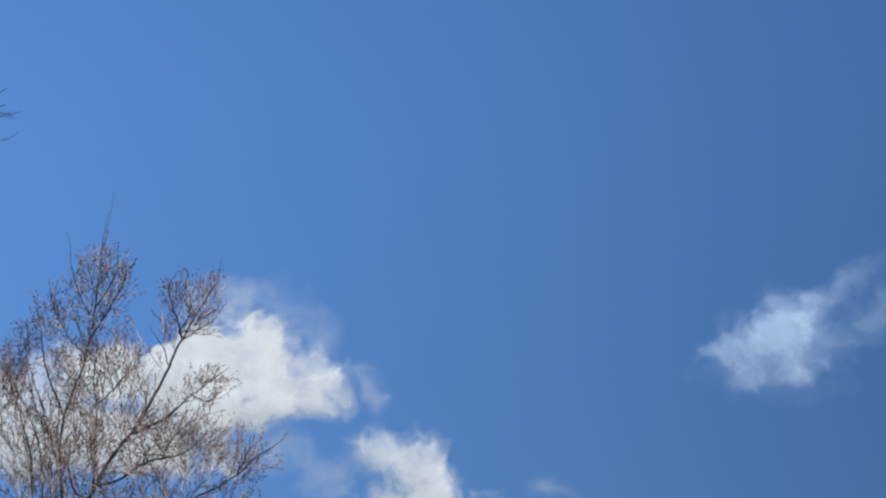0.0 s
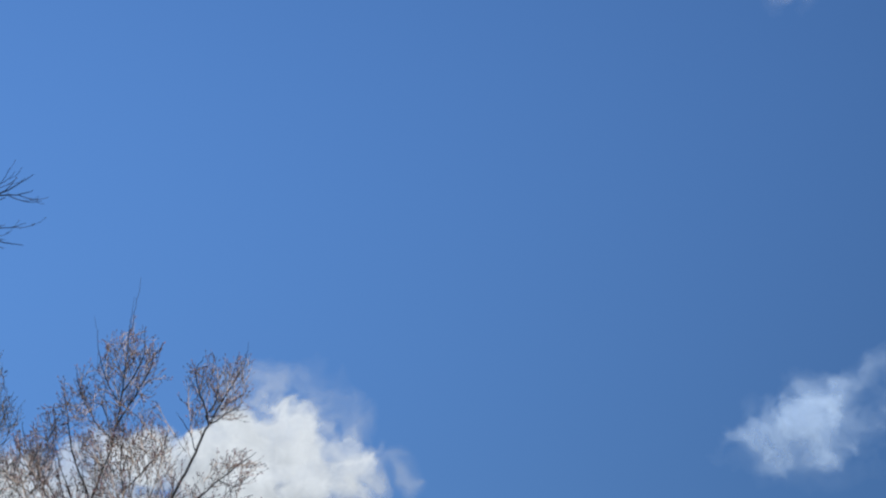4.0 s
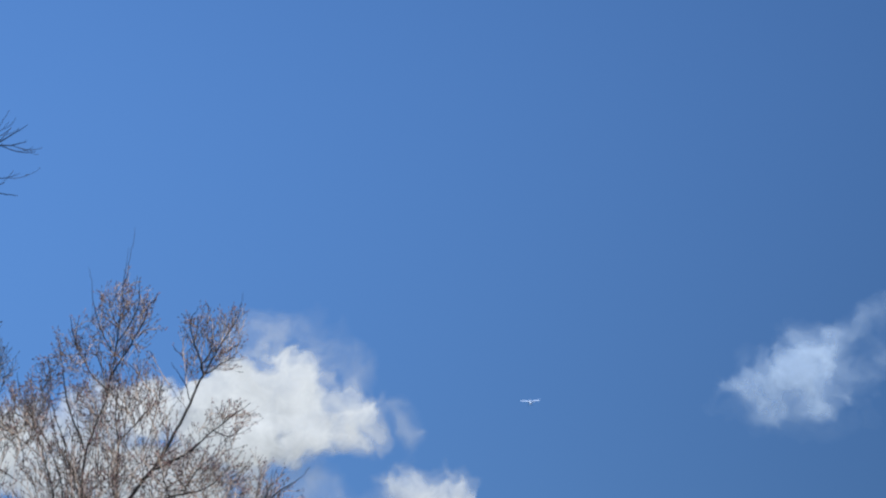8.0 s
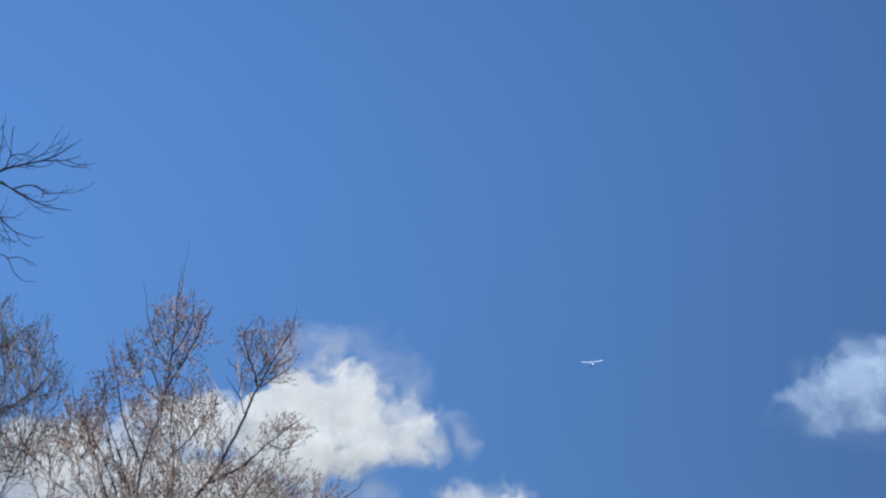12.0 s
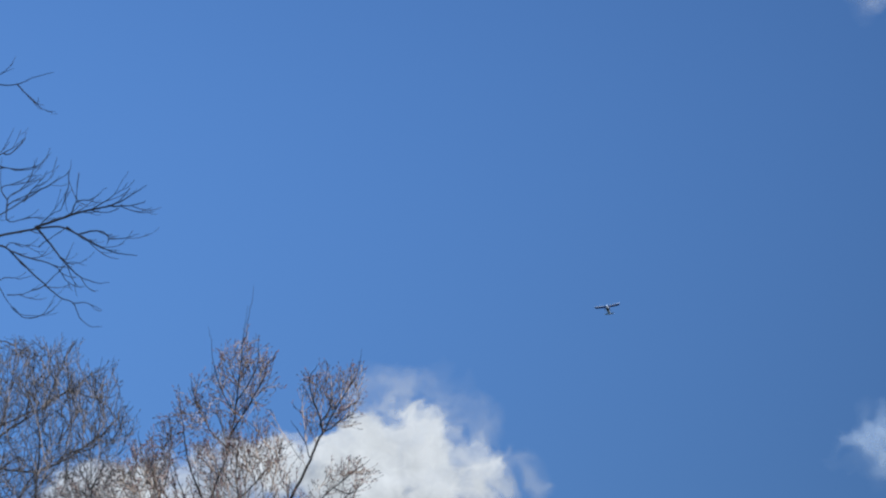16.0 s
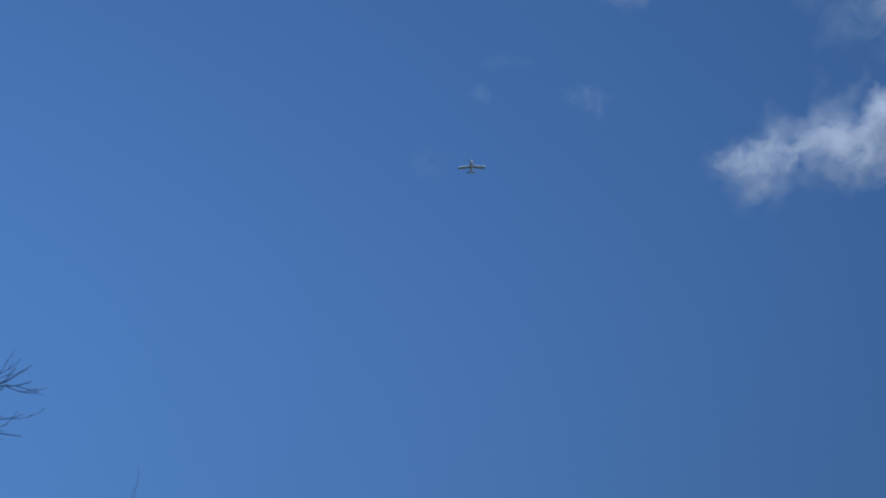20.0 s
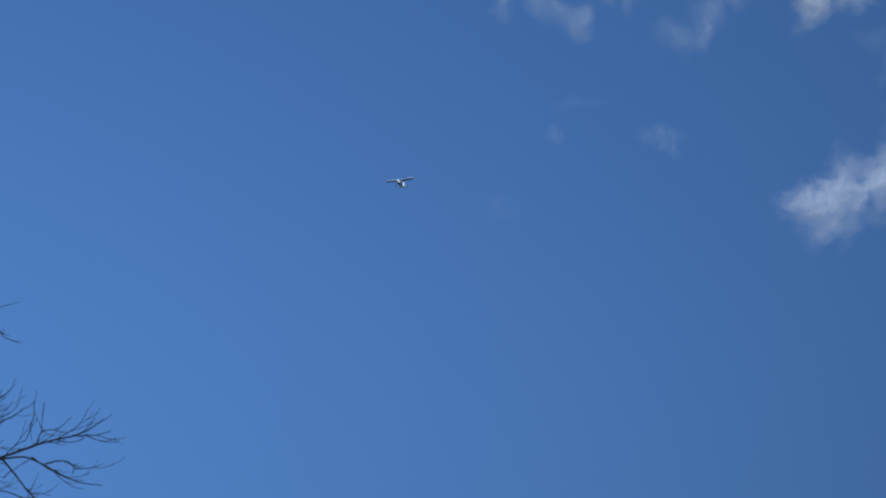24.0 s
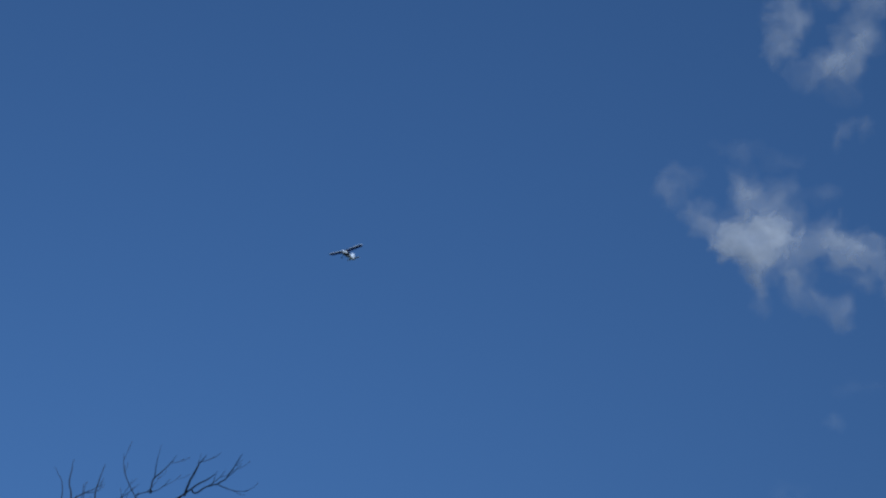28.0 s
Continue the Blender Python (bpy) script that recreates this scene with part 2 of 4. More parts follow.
    quads = np.stack([idx[:-1, :-1], idx[:-1, 1:], idx[1:, 1:], idx[1:, :-1]], -1).reshape(-1, 4)
    # separate shreds become parts of their own, crumbs are left out
    solid = skin > min(0.006, 0.12 * skin.max())
    tag = np.where(solid, idx + 1, 0)
    for k in range(900):
        was = tag.copy()
        for ax in (0, 1):
            tag = np.where(solid, np.maximum(tag, np.maximum(np.roll(tag, 1, ax), np.roll(tag, -1, ax))), 0)
        if np.array_equal(was, tag):
            break
    names, sizes = np.unique(tag[tag > 0], return_counts=True)
    order = [n for n, c in sorted(zip(names, sizes), key=lambda q: -q[1]) if c > 50]
    both = np.concatenate([np.stack([gx, gy, bulge], -1).reshape(-1, 3), np.stack([gx, gy, -0.8 * bulge - 0.5], -1).reshape(-1, 3)])
    main = None
    for n in order:
        keep = (tag.ravel()[quads] == n).any(axis=1)
        front = quads[keep]
        faces = np.concatenate([front, front[:, ::-1] + nx * ny])
        used = np.unique(faces)
        renum = np.full(2 * nx * ny, -1)
        renum[used] = np.arange(len(used))
        me = quick_mesh("cloud", both[used], renum[faces].ravel(), 4, mat)
        at = me.attributes.new("cover", "FLOAT", "POINT")
        at.data.foreach_set("value", np.concatenate([skin.ravel(), skin.ravel()])[used].astype(np.float32))
        if main is None:
            main = new("cloud", me)
            main.matrix_world = place
            tagged(main, label, "cloud", "drifting clouds")
        else:
            child("shred", me, main)
    return main


CLOUD_BIG = cloud(pose(-163.8, 1868.8, 722.1, 114.79, -0.05, 0.51), ((8, 11, 43, 42, 0.97), (-19, -2, 41, 41, 0.97), (44, -14, 34, 24, 0.95), (78, -9, 22, 17, 0.85), (44, -32, 36, 16, 0.9), (100, 1, 11, 7, 0.5, 20), (108, -5, 11, 6, 0.5, 20), (116, -14, 6, 9, 0.5), (67, -29, 20, 10, 0.6), (-87, 1, 34, 28, 0.95), (-51, -9, 32, 27, 0.95), (-119, -18, 32, 25, 0.9), (8, -29, 45, 17, 0.7), (-74, -52, 77, 32, 0.97), (-15, -56, 41, 23, 0.65), (-164, -54, 54, 29, 0.95), (-196, -27, 36, 27, 0.9), (-126, 14, 14, 11, 0.6), (46, -61, 27, 18, 0.3), (8, 65, 24, 11, 0.32), (39, 58, 32, 14, 0.16), (60, 36, 30, 20, 0.2), (80, 22, 19, 12, 0.26), (-15, 54, 18, 14, 0.4), (44, 27, 18, 16, 0.32), (122, -24, 5, 9, 0.4), (66, 6, 28, 17, 0.85), (84, 2, 14, 11, 0.6), (-236, -29, 50, 34, 0.9), (-182, -7, 32, 18, 0.7), (-150, -7, 27, 18, 0.7),),
    "large white sunlit cumulus cloud behind the trees", 3, CLOUD_WHITE, size=34.0, ragged=7.0, soft=13.0, torn=0.42, deep=6.0)
CLOUD_LOW = cloud(pose(-37.8, 1901.9, 647.0, 114.00, -0.00, -0.00), ((-9, 23, 23, 17, 0.85), (18, 10, 27, 22, 0.88), (41, 0, 16, 16, 0.7), (-27, 16, 20, 15, 0.45), (-58, 2, 27, 23, 0.3), (14, -18, 50, 22, 0.9), (-90, 27, 18, 18, 0.18), (126, -10, 13, 5, 0.4), (33, 24, 5, 7, 0.5, -40),),
    "low soft white cloud", 7, CLOUD_WHITE, size=30.0, ragged=6.0, soft=17.0, torn=0.3)
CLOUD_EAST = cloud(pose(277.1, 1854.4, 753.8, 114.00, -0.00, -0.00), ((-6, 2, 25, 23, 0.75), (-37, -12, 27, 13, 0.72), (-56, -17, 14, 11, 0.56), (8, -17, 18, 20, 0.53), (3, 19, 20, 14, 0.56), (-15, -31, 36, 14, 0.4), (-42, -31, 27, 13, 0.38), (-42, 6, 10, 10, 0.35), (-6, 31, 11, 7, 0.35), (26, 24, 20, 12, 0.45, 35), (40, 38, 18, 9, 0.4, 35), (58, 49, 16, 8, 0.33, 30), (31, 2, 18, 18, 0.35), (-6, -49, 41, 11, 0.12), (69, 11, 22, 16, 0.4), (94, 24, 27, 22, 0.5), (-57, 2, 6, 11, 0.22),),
    "thin torn white cloud", 12, CLOUD_COOL, size=28.0, ragged=6.0, soft=16.0, torn=0.42)
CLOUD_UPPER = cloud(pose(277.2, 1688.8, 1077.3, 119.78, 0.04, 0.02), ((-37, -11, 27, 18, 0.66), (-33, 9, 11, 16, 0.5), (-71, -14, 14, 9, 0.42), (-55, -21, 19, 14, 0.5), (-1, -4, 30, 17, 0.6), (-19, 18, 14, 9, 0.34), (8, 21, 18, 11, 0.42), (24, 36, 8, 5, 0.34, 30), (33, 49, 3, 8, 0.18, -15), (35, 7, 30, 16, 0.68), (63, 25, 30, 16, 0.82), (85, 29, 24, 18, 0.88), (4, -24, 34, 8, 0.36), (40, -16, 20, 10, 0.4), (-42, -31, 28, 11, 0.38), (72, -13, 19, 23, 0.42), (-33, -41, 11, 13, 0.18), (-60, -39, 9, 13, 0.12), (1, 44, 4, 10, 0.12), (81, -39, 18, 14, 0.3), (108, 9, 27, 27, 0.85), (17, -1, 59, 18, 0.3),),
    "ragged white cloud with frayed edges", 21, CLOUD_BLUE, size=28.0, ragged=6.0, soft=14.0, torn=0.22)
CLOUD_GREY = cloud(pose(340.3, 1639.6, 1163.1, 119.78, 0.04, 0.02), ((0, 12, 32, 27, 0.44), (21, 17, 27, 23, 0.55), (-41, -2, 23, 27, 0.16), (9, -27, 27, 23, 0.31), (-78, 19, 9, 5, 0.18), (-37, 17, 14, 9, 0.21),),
    "dim grey veil of cloud", 33, CLOUD_COOL, size=36.0, ragged=7.0, soft=16.0, torn=0.3)
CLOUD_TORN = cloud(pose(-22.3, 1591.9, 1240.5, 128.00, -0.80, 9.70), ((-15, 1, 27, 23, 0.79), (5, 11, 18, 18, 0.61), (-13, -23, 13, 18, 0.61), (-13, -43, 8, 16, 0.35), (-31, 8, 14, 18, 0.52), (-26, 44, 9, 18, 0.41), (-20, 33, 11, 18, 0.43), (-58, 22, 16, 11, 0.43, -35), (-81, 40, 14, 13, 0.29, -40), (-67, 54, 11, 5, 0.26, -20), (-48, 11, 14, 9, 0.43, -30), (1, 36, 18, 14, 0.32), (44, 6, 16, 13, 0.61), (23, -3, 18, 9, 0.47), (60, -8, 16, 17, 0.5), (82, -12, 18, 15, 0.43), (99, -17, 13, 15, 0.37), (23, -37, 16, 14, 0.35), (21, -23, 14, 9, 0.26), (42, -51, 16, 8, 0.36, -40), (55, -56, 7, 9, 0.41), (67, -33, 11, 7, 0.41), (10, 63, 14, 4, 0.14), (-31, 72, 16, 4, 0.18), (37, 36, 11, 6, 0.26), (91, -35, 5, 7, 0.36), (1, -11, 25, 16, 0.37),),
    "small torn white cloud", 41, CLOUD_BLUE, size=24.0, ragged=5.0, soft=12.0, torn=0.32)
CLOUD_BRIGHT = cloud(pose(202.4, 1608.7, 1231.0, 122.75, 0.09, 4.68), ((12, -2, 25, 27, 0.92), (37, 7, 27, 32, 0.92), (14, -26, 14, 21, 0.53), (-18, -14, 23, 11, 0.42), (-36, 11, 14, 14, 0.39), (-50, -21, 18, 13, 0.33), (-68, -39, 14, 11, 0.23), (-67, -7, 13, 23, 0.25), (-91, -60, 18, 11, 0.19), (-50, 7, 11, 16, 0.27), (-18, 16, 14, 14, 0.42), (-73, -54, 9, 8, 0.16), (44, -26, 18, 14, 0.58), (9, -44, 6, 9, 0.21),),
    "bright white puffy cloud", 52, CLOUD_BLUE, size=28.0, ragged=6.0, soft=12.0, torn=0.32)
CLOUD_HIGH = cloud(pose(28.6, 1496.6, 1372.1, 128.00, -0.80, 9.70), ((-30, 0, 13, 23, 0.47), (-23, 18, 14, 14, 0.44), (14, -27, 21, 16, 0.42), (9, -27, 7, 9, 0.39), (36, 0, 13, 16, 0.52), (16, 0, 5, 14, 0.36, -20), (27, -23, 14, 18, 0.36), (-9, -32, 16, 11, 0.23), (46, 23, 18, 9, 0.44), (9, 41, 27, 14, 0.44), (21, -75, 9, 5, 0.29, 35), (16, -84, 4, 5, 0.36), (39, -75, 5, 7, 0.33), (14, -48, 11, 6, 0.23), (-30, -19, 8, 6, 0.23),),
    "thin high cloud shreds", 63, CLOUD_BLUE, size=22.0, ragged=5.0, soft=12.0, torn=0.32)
WISP_A = cloud(pose(9.3, 1666.0, 1115.4, 120.22, 0.16, 0.73), ((1, -1, 7, 6, 0.14),),
    "faint small wisp of cloud", 71, CLOUD_COOL, size=16.0, ragged=4.0, soft=7.0, torn=0.6)
WISP_B = cloud(pose(99.2, 1672.3, 1106.2, 120.22, 0.16, 0.73), ((-8, 5, 12, 6, 0.24, -20), (8, -1, 6, 7, 0.22), (1, 9, 15, 4, 0.13, -15),),
    "faint small wisp of cloud", 74, CLOUD_COOL, size=16.0, ragged=4.0, soft=6.0, torn=0.6)
WISP_C = cloud(pose(-25.0, 1698.4, 1059.1, 120.22, 0.16, 0.73), ((1, 8, 14, 12, 0.05), (-10, 17, 8, 7, 0.035),),
    "faint small wisp of cloud", 77, CLOUD_COOL, size=18.0, ragged=4.0, soft=8.0, torn=0.6)
WISP_D = cloud(pose(97.7, 1630.9, 1177.3, 120.22, 0.16, 0.73), ((-64, -47, 27, 6, 0.05),),
    "faint small wisp of cloud", 79, CLOUD_COOL, size=18.0, ragged=4.0, soft=8.0, torn=0.6)


# ---- trees ----
def spline(points, per=6):
    """A smooth curve through points, eased by their distances."""
    p = np.asarray(points, dtype=float)
    step = np.linalg.norm(np.diff(p, axis=0), axis=1) + 1e-9
    slope = np.diff(p, axis=0) / step[:, None]
    m = np.empty_like(p)
    m[0], m[-1] = slope[0], slope[-1]
    if len(p) > 2:
        m[1:-1] = (slope[:-1] * step[1:, None] + slope[1:] * step[:-1, None]) / (step[:-1] + step[1:])[:, None]
    out = []
    for i in range(len(p) - 1):
        for s in np.arange(per) / per:
            out.append((2 * s ** 3 - 3 * s ** 2 + 1) * p[i] + (s ** 3 - 2 * s ** 2 + s) * step[i] * m[i]
                       + (3 * s ** 2 - 2 * s ** 3) * p[i + 1] + (s ** 3 - s ** 2) * step[i] * m[i + 1])
    out.append(p[-1])
    return np.array(out)


def tubes(name, paths, mat, sides=5):
    """Many tapered tubes in one mesh. paths: (points, radii)."""
    verts, loops, base = [], [], 0
    ring = np.linspace(0, 2 * math.pi, sides, endpoint=False)
    for pts, rad in paths:
        tan = np.gradient(pts, axis=0)
        tan /= np.linalg.norm(tan, axis=1)[:, None] + 1e-9
        ref = np.array([0.31, 0.9, 0.22]) if abs(tan[0][1]) < 0.85 else np.array([1.0, 0.1, 0.2])
        e1 = np.cross(tan, ref)
        e1 /= np.linalg.norm(e1, axis=1)[:, None] + 1e-9
        e2 = np.cross(tan, e1)
        v = pts[:, None, :] + rad[:, None, None] * (np.cos(ring)[None, :, None] * e1[:, None, :] + np.sin(ring)[None, :, None] * e2[:, None, :])
        n = len(pts)
        verts.append(v.reshape(-1, 3))
        i = np.arange(n - 1)[:, None] * sides + np.arange(sides)[None, :] + base
        j = np.arange(n - 1)[:, None] * sides + (np.arange(sides)[None, :] + 1) % sides + base
        loops.append(np.stack([i, j, j + sides, i + sides], -1).reshape(-1))
        base += n * sides
    return quick_mesh(name, np.concatenate(verts), np.concatenate(loops), 4, mat)


def specks(name, places, ways, sizes, mat):
    """Small pointed buds, each a long octahedron."""
    places, ways = np.asarray(places), np.asarray(ways)
    ways = ways / (np.linalg.norm(ways, axis=1)[:, None] + 1e-9)
    e1 = np.cross(ways, (0.3, 0.8, 0.5))
    e1 /= np.linalg.norm(e1, axis=1)[:, None] + 1e-9
    e2 = np.cross(ways, e1)
    s = np.asarray(sizes)[:, None]
    v = np.stack([places - ways * s * 0.2, places + e1 * s * 0.33 + ways * s * 0.5, places + e2 * s * 0.33 + ways * s * 0.5,
                  places - e1 * s * 0.33 + ways * s * 0.5, places - e2 * s * 0.33 + ways * s * 0.5, places + ways * s * 1.6], 1)
    tri = np.array([[0, 2, 1], [0, 3, 2], [0, 4, 3], [0, 1, 4], [5, 1, 2], [5, 2, 3], [5, 3, 4], [5, 4, 1]])
    loops = (tri[None] + 6 * np.arange(len(places))[:, None, None]).reshape(-1)
    return quick_mesh(name, v.reshape(-1, 3), loops, 3, mat, smooth=False)


def shoot(rng, start, way, length, r0, r1, lift, wobble, steps=5):
    """One twig: leaves along way, bends by lift (a direction added over its length)."""
    pts, d = [np.array(start)], np.array(way) / np.linalg.norm(way)
    h = length / steps
    for k in range(steps):
        d = d + np.asarray(lift) * ((k + 1) / steps) ** 1.3 / steps * 2 + rng.normal(0, wobble, 3)
        d /= np.linalg.norm(d)
        pts.append(pts[-1] + d * h)
    return np.array(pts), np.linspace(r0, r1, steps + 1)


def sprouts(rng, paths, every, reach, spread, r0, r1, lift, wobble, first=0.15, steps=5, shrink=0.5, flat=1.0, last=0.98, droop=(0, 0, 0)):
    """Side twigs along each path: one every so many metres, shorter towards the tip."""
    out = []
    for pts, rad in paths:
        seg = np.linalg.norm(np.diff(pts, axis=0), axis=1)
        run = np.concatenate([[0], np.cumsum(seg)])
        total = run[-1]
        s = total * first + every * rng.uniform(0.2, 1)
        while s < total * last:
            i = min(np.searchsorted(run, s) - 1, len(seg) - 1)
            f = (s - run[i]) / seg[i]
            at = pts[i] * (1 - f) + pts[i + 1] * f
            tan = (pts[i + 1] - pts[i]) / seg[i]
            side = np.cross(tan, rng.normal(0, 1, 3) * np.array([1, 1 / flat, 1]))
            side /= np.linalg.norm(side) + 1e-9
            a = radians(rng.uniform(*spread))
            way = tan * math.cos(a) + side * math.sin(a) + np.asarray(droop)
            lean = 1 - shrink * s / total
            out.append(shoot(rng, at, way, rng.uniform(*reach) * lean, min(r0, rad[i] * 0.8), r1, lift, wobble, steps))
            s += every * rng.uniform(0.5, 1.5)
    return out


def tips_of(paths, rng, chance=1.0):
    """Places and directions for buds: at each tip and along the last part of each twig."""
    places, ways = [], []
    for pts, rad in paths:
        places.append(pts[-1])
        ways.append(pts[-1] - pts[-2])
        for i in range(1, len(pts) - 1):
            if rng.random() < chance:
                places.append(pts[i] + rng.normal(0, 0.004, 3))
                ways.append(pts[i + 1] - pts[i] + rng.normal(0, 0.6, 3) * np.linalg.norm(pts[i + 1] - pts[i]))
    return places, ways


def taper(pts, r0, r1, power=0.8):
    run = np.concatenate([[0], np.cumsum(np.linalg.norm(np.diff(pts, axis=0), axis=1))])
    return r1 + (r0 - r1) * (1 - run / run[-1]) ** power


def sheet(points, y0, ripple=0.7):
    """Limb points (x, z) laid on a gently waving upright sheet through the crown, y0 metres away."""
    out = []
    for x, z in points:
        k = 1 + (ripple * math.sin(0.9 * x + 0.5 * z) + 0.5 * ripple * math.sin(1.7 * z - 0.6 * x)) / y0
        out.append((x * k, y0 * k, 1.6 + (z - 1.6) * k))
    return out


def crooked(rng, pts, size):
    """A little unevenness along a limb whose two ends stay where they are."""
    w = np.cumsum(rng.normal(0, size, pts.shape), axis=0)
    s = np.linspace(0, 1, len(pts))[:, None]
    return pts + w - w[0] * (1 - s) - w[-1] * s


def bare_tree(base, trunk, limbs, twigs, buds, bark, twig_mat, bud_mat, label, group="bare trees"):
    """trunk, limbs: (points, radii) in the world; twigs: lists of such; buds: places, ways, sizes."""
    tree = new("tree")
    tree.location = base
    tagged(tree, label, "tree", group)
    b = np.array(base)
    child("trunk", tubes("trunk", [(trunk[0] - b, trunk[1])], bark, 12), tree)
    for pts, rad in limbs:
        child("limb", tubes("limb", [(pts - b, rad)], bark, 7), tree)
    for name, paths, sides, single in twigs:
        # the longest can be told apart one by one, the rest is joined
        order = sorted(range(len(paths)), key=lambda i: -np.linalg.norm(paths[i][0][-1] - paths[i][0][0]))
        alone = set(order[:single])
        for i in order[:single]:
            child(name, tubes(name, [(paths[i][0] - b, paths[i][1])], twig_mat, sides), tree)
        rest = [(p - b, r) for i, (p, r) in enumerate(paths) if i not in alone]
        child(name + "_spray", tubes(name, rest, twig_mat, sides), tree, "thin bare twigs", "stuff")
    if buds:
        places, ways, sizes = buds
        child("bud_spray", specks("bud_spray", np.array(places) - b, ways, sizes, bud_mat), tree, "small swelling spring buds", "stuff")
    return tree


def wide_tree():
    """The near tree: long dark arching limbs, fine twigs turned up at their tips."""
    rng = np.random.default_rng(11)
    base, y0 = (-9.6, 20.6, 0.0), 20.0
    trunk = spline([base, (-9.55, 20.55, 5), (-9.7, 20.4, 10), (-9.5, 20.4, 14), (-9.3, 20.3, 17.5)], 8)
    limbs = []

    def reach(points, r0, r1, rooted=False):
        p = sheet(points, y0)
        if rooted:
            x, y, z = p[0]
            drop = 0.5 * (x + 9.5)
            p = [(-9.55, 20.4, max(3.0, z - drop - 0.4)), (x - 0.45 * (x + 9.5), y * 0.5 + 10.2, z - 0.45 * drop)] + p
        pts = spline(p, 5)
        pts = crooked(rng, pts, 0.003)
        limbs.append((pts, taper(pts, r0 * (2.1 if rooted else 1.0), r1 * 0.42)))

    reach([(-5.16, 11.62), (-4.91, 11.67), (-4.62, 11.67), (-4.49, 11.6), (-4.33, 11.49), (-4.12, 11.4), (-3.96, 11.37)], 0.0156, 0.0068, True)
    reach([(-4.91, 11.67), (-4.82, 11.71), (-4.59, 11.79), (-4.41, 11.84), (-4.26, 11.88), (-4.08, 11.97), (-3.92, 12.08)], 0.0130, 0.0051)
    reach([(-4.26, 11.88), (-4.15, 11.86), (-4.05, 11.86), (-3.96, 11.89), (-3.92, 11.92)], 0.0065, 0.0068)
    reach([(-4.59, 11.79), (-4.54, 11.92), (-4.41, 11.94), (-4.28, 12.06)], 0.0065, 0.0041)
    reach([(-4.41, 11.84), (-4.24, 11.96), (-4.14, 12.04), (-4.09, 12.11)], 0.0052, 0.0034)
    reach([(-4.9, 11.67), (-4.76, 11.5), (-4.62, 11.32), (-4.48, 11.18), (-4.32, 11.1), (-4.19, 11.11)], 0.0104, 0.0041)
    reach([(-5.15, 11.47), (-4.95, 11.27), (-4.78, 11.1), (-4.62, 10.96), (-4.51, 10.91), (-4.42, 10.74), (-4.32, 10.68), (-4.23, 10.68)], 0.0130, 0.0044, True)
    reach([(-5.09, 11.43), (-4.93, 11.34), (-4.67, 11.24), (-4.55, 11.1), (-4.45, 11.07), (-4.4, 11.08)], 0.0078, 0.0041)
    reach([(-4.88, 11.04), (-4.85, 11.04), (-4.66, 11.21), (-4.59, 11.3), (-4.41, 11.28)], 0.0057, 0.0034)
    reach([(-4.51, 10.91), (-4.39, 10.92), (-4.23, 10.83)], 0.0052, 0.0034)
    reach([(-5.22, 11.17), (-5.07, 10.94), (-4.98, 10.83), (-4.83, 10.79), (-4.63, 10.82)], 0.0078, 0.0034, True)
    reach([(-4.49, 11.6), (-4.39, 11.62), (-4.29, 11.61), (-4.23, 11.53), (-4.24, 11.49)], 0.0083, 0.0068)
    reach([(-4.23, 11.54), (-4.08, 11.55), (-3.95, 11.59)], 0.0052, 0.0034)
    reach([(-4.62, 11.67), (-4.43, 11.53), (-4.3, 11.46), (-4.12, 11.42)], 0.0078, 0.0034)
    reach([(-5.18, 11.82), (-5.03, 11.93), (-4.89, 12.04), (-4.77, 12.12), (-4.64, 12.24), (-4.63, 12.35)], 0.0104, 0.0044, True)
    reach([(-4.64, 12.24), (-4.64, 12.06), (-4.69, 11.83)], 0.0047, 0.0034)
    reach([(-5.03, 11.93), (-4.94, 12.07), (-4.82, 12.15), (-4.77, 12.24)], 0.0065, 0.0034)
    reach([(-5.22, 12.28), (-5.06, 12.25), (-4.91, 12.3), (-4.82, 12.43)], 0.0091, 0.0041, True)
    reach([(-5.26, 12.43), (-5.23, 12.42), (-5.09, 12.57)], 0.0065, 0.0034)
    reach([(-5.99, 13.32), (-5.77, 13.26), (-5.47, 13.19), (-5.2, 13.16), (-5.07, 13.22), (-4.86, 13.28)], 0.0117, 0.0041, True)
    reach([(-5.2, 13.16), (-5.03, 12.99), (-4.88, 12.86), (-4.81, 12.86)], 0.0065, 0.0034)
    reach([(-5.47, 13.19), (-5.37, 13.26), (-5.24, 13.33)], 0.0052, 0.0034)
    reach([(-5.85, 13.28), (-5.78, 13.37), (-5.62, 13.36), (-5.46, 13.41)], 0.0052, 0.0034)
    reach([(-5.99, 13.32), (-5.95, 13.49), (-5.8, 13.54), (-5.64, 13.59), (-5.51, 13.64)], 0.0078, 0.0034)
    reach([(-5.8, 13.27), (-5.76, 13.13), (-5.64, 13.06), (-5.53, 12.99), (-5.43, 12.99)], 0.0065, 0.0051)
    reach([(-5.78, 12.84), (-5.64, 12.77), (-5.5, 12.65), (-5.34, 12.62)], 0.0078, 0.0034, True)
    reach([(-5.79, 12.4), (-5.69, 12.37), (-5.36, 12.3), (-5.13, 12.25), (-4.9, 12.3), (-4.83, 12.48)], 0.0104, 0.0048, True)
    reach([(-5.36, 12.3), (-5.37, 12.35), (-5.22, 12.46), (-5.07, 12.59)], 0.0065, 0.0041)
    reach([(-6.85, 13.31), (-6.59, 13.42), (-6.38, 13.56), (-6.2, 13.62), (-6.07, 13.67), (-5.88, 13.68)], 0.0130, 0.0051, True)
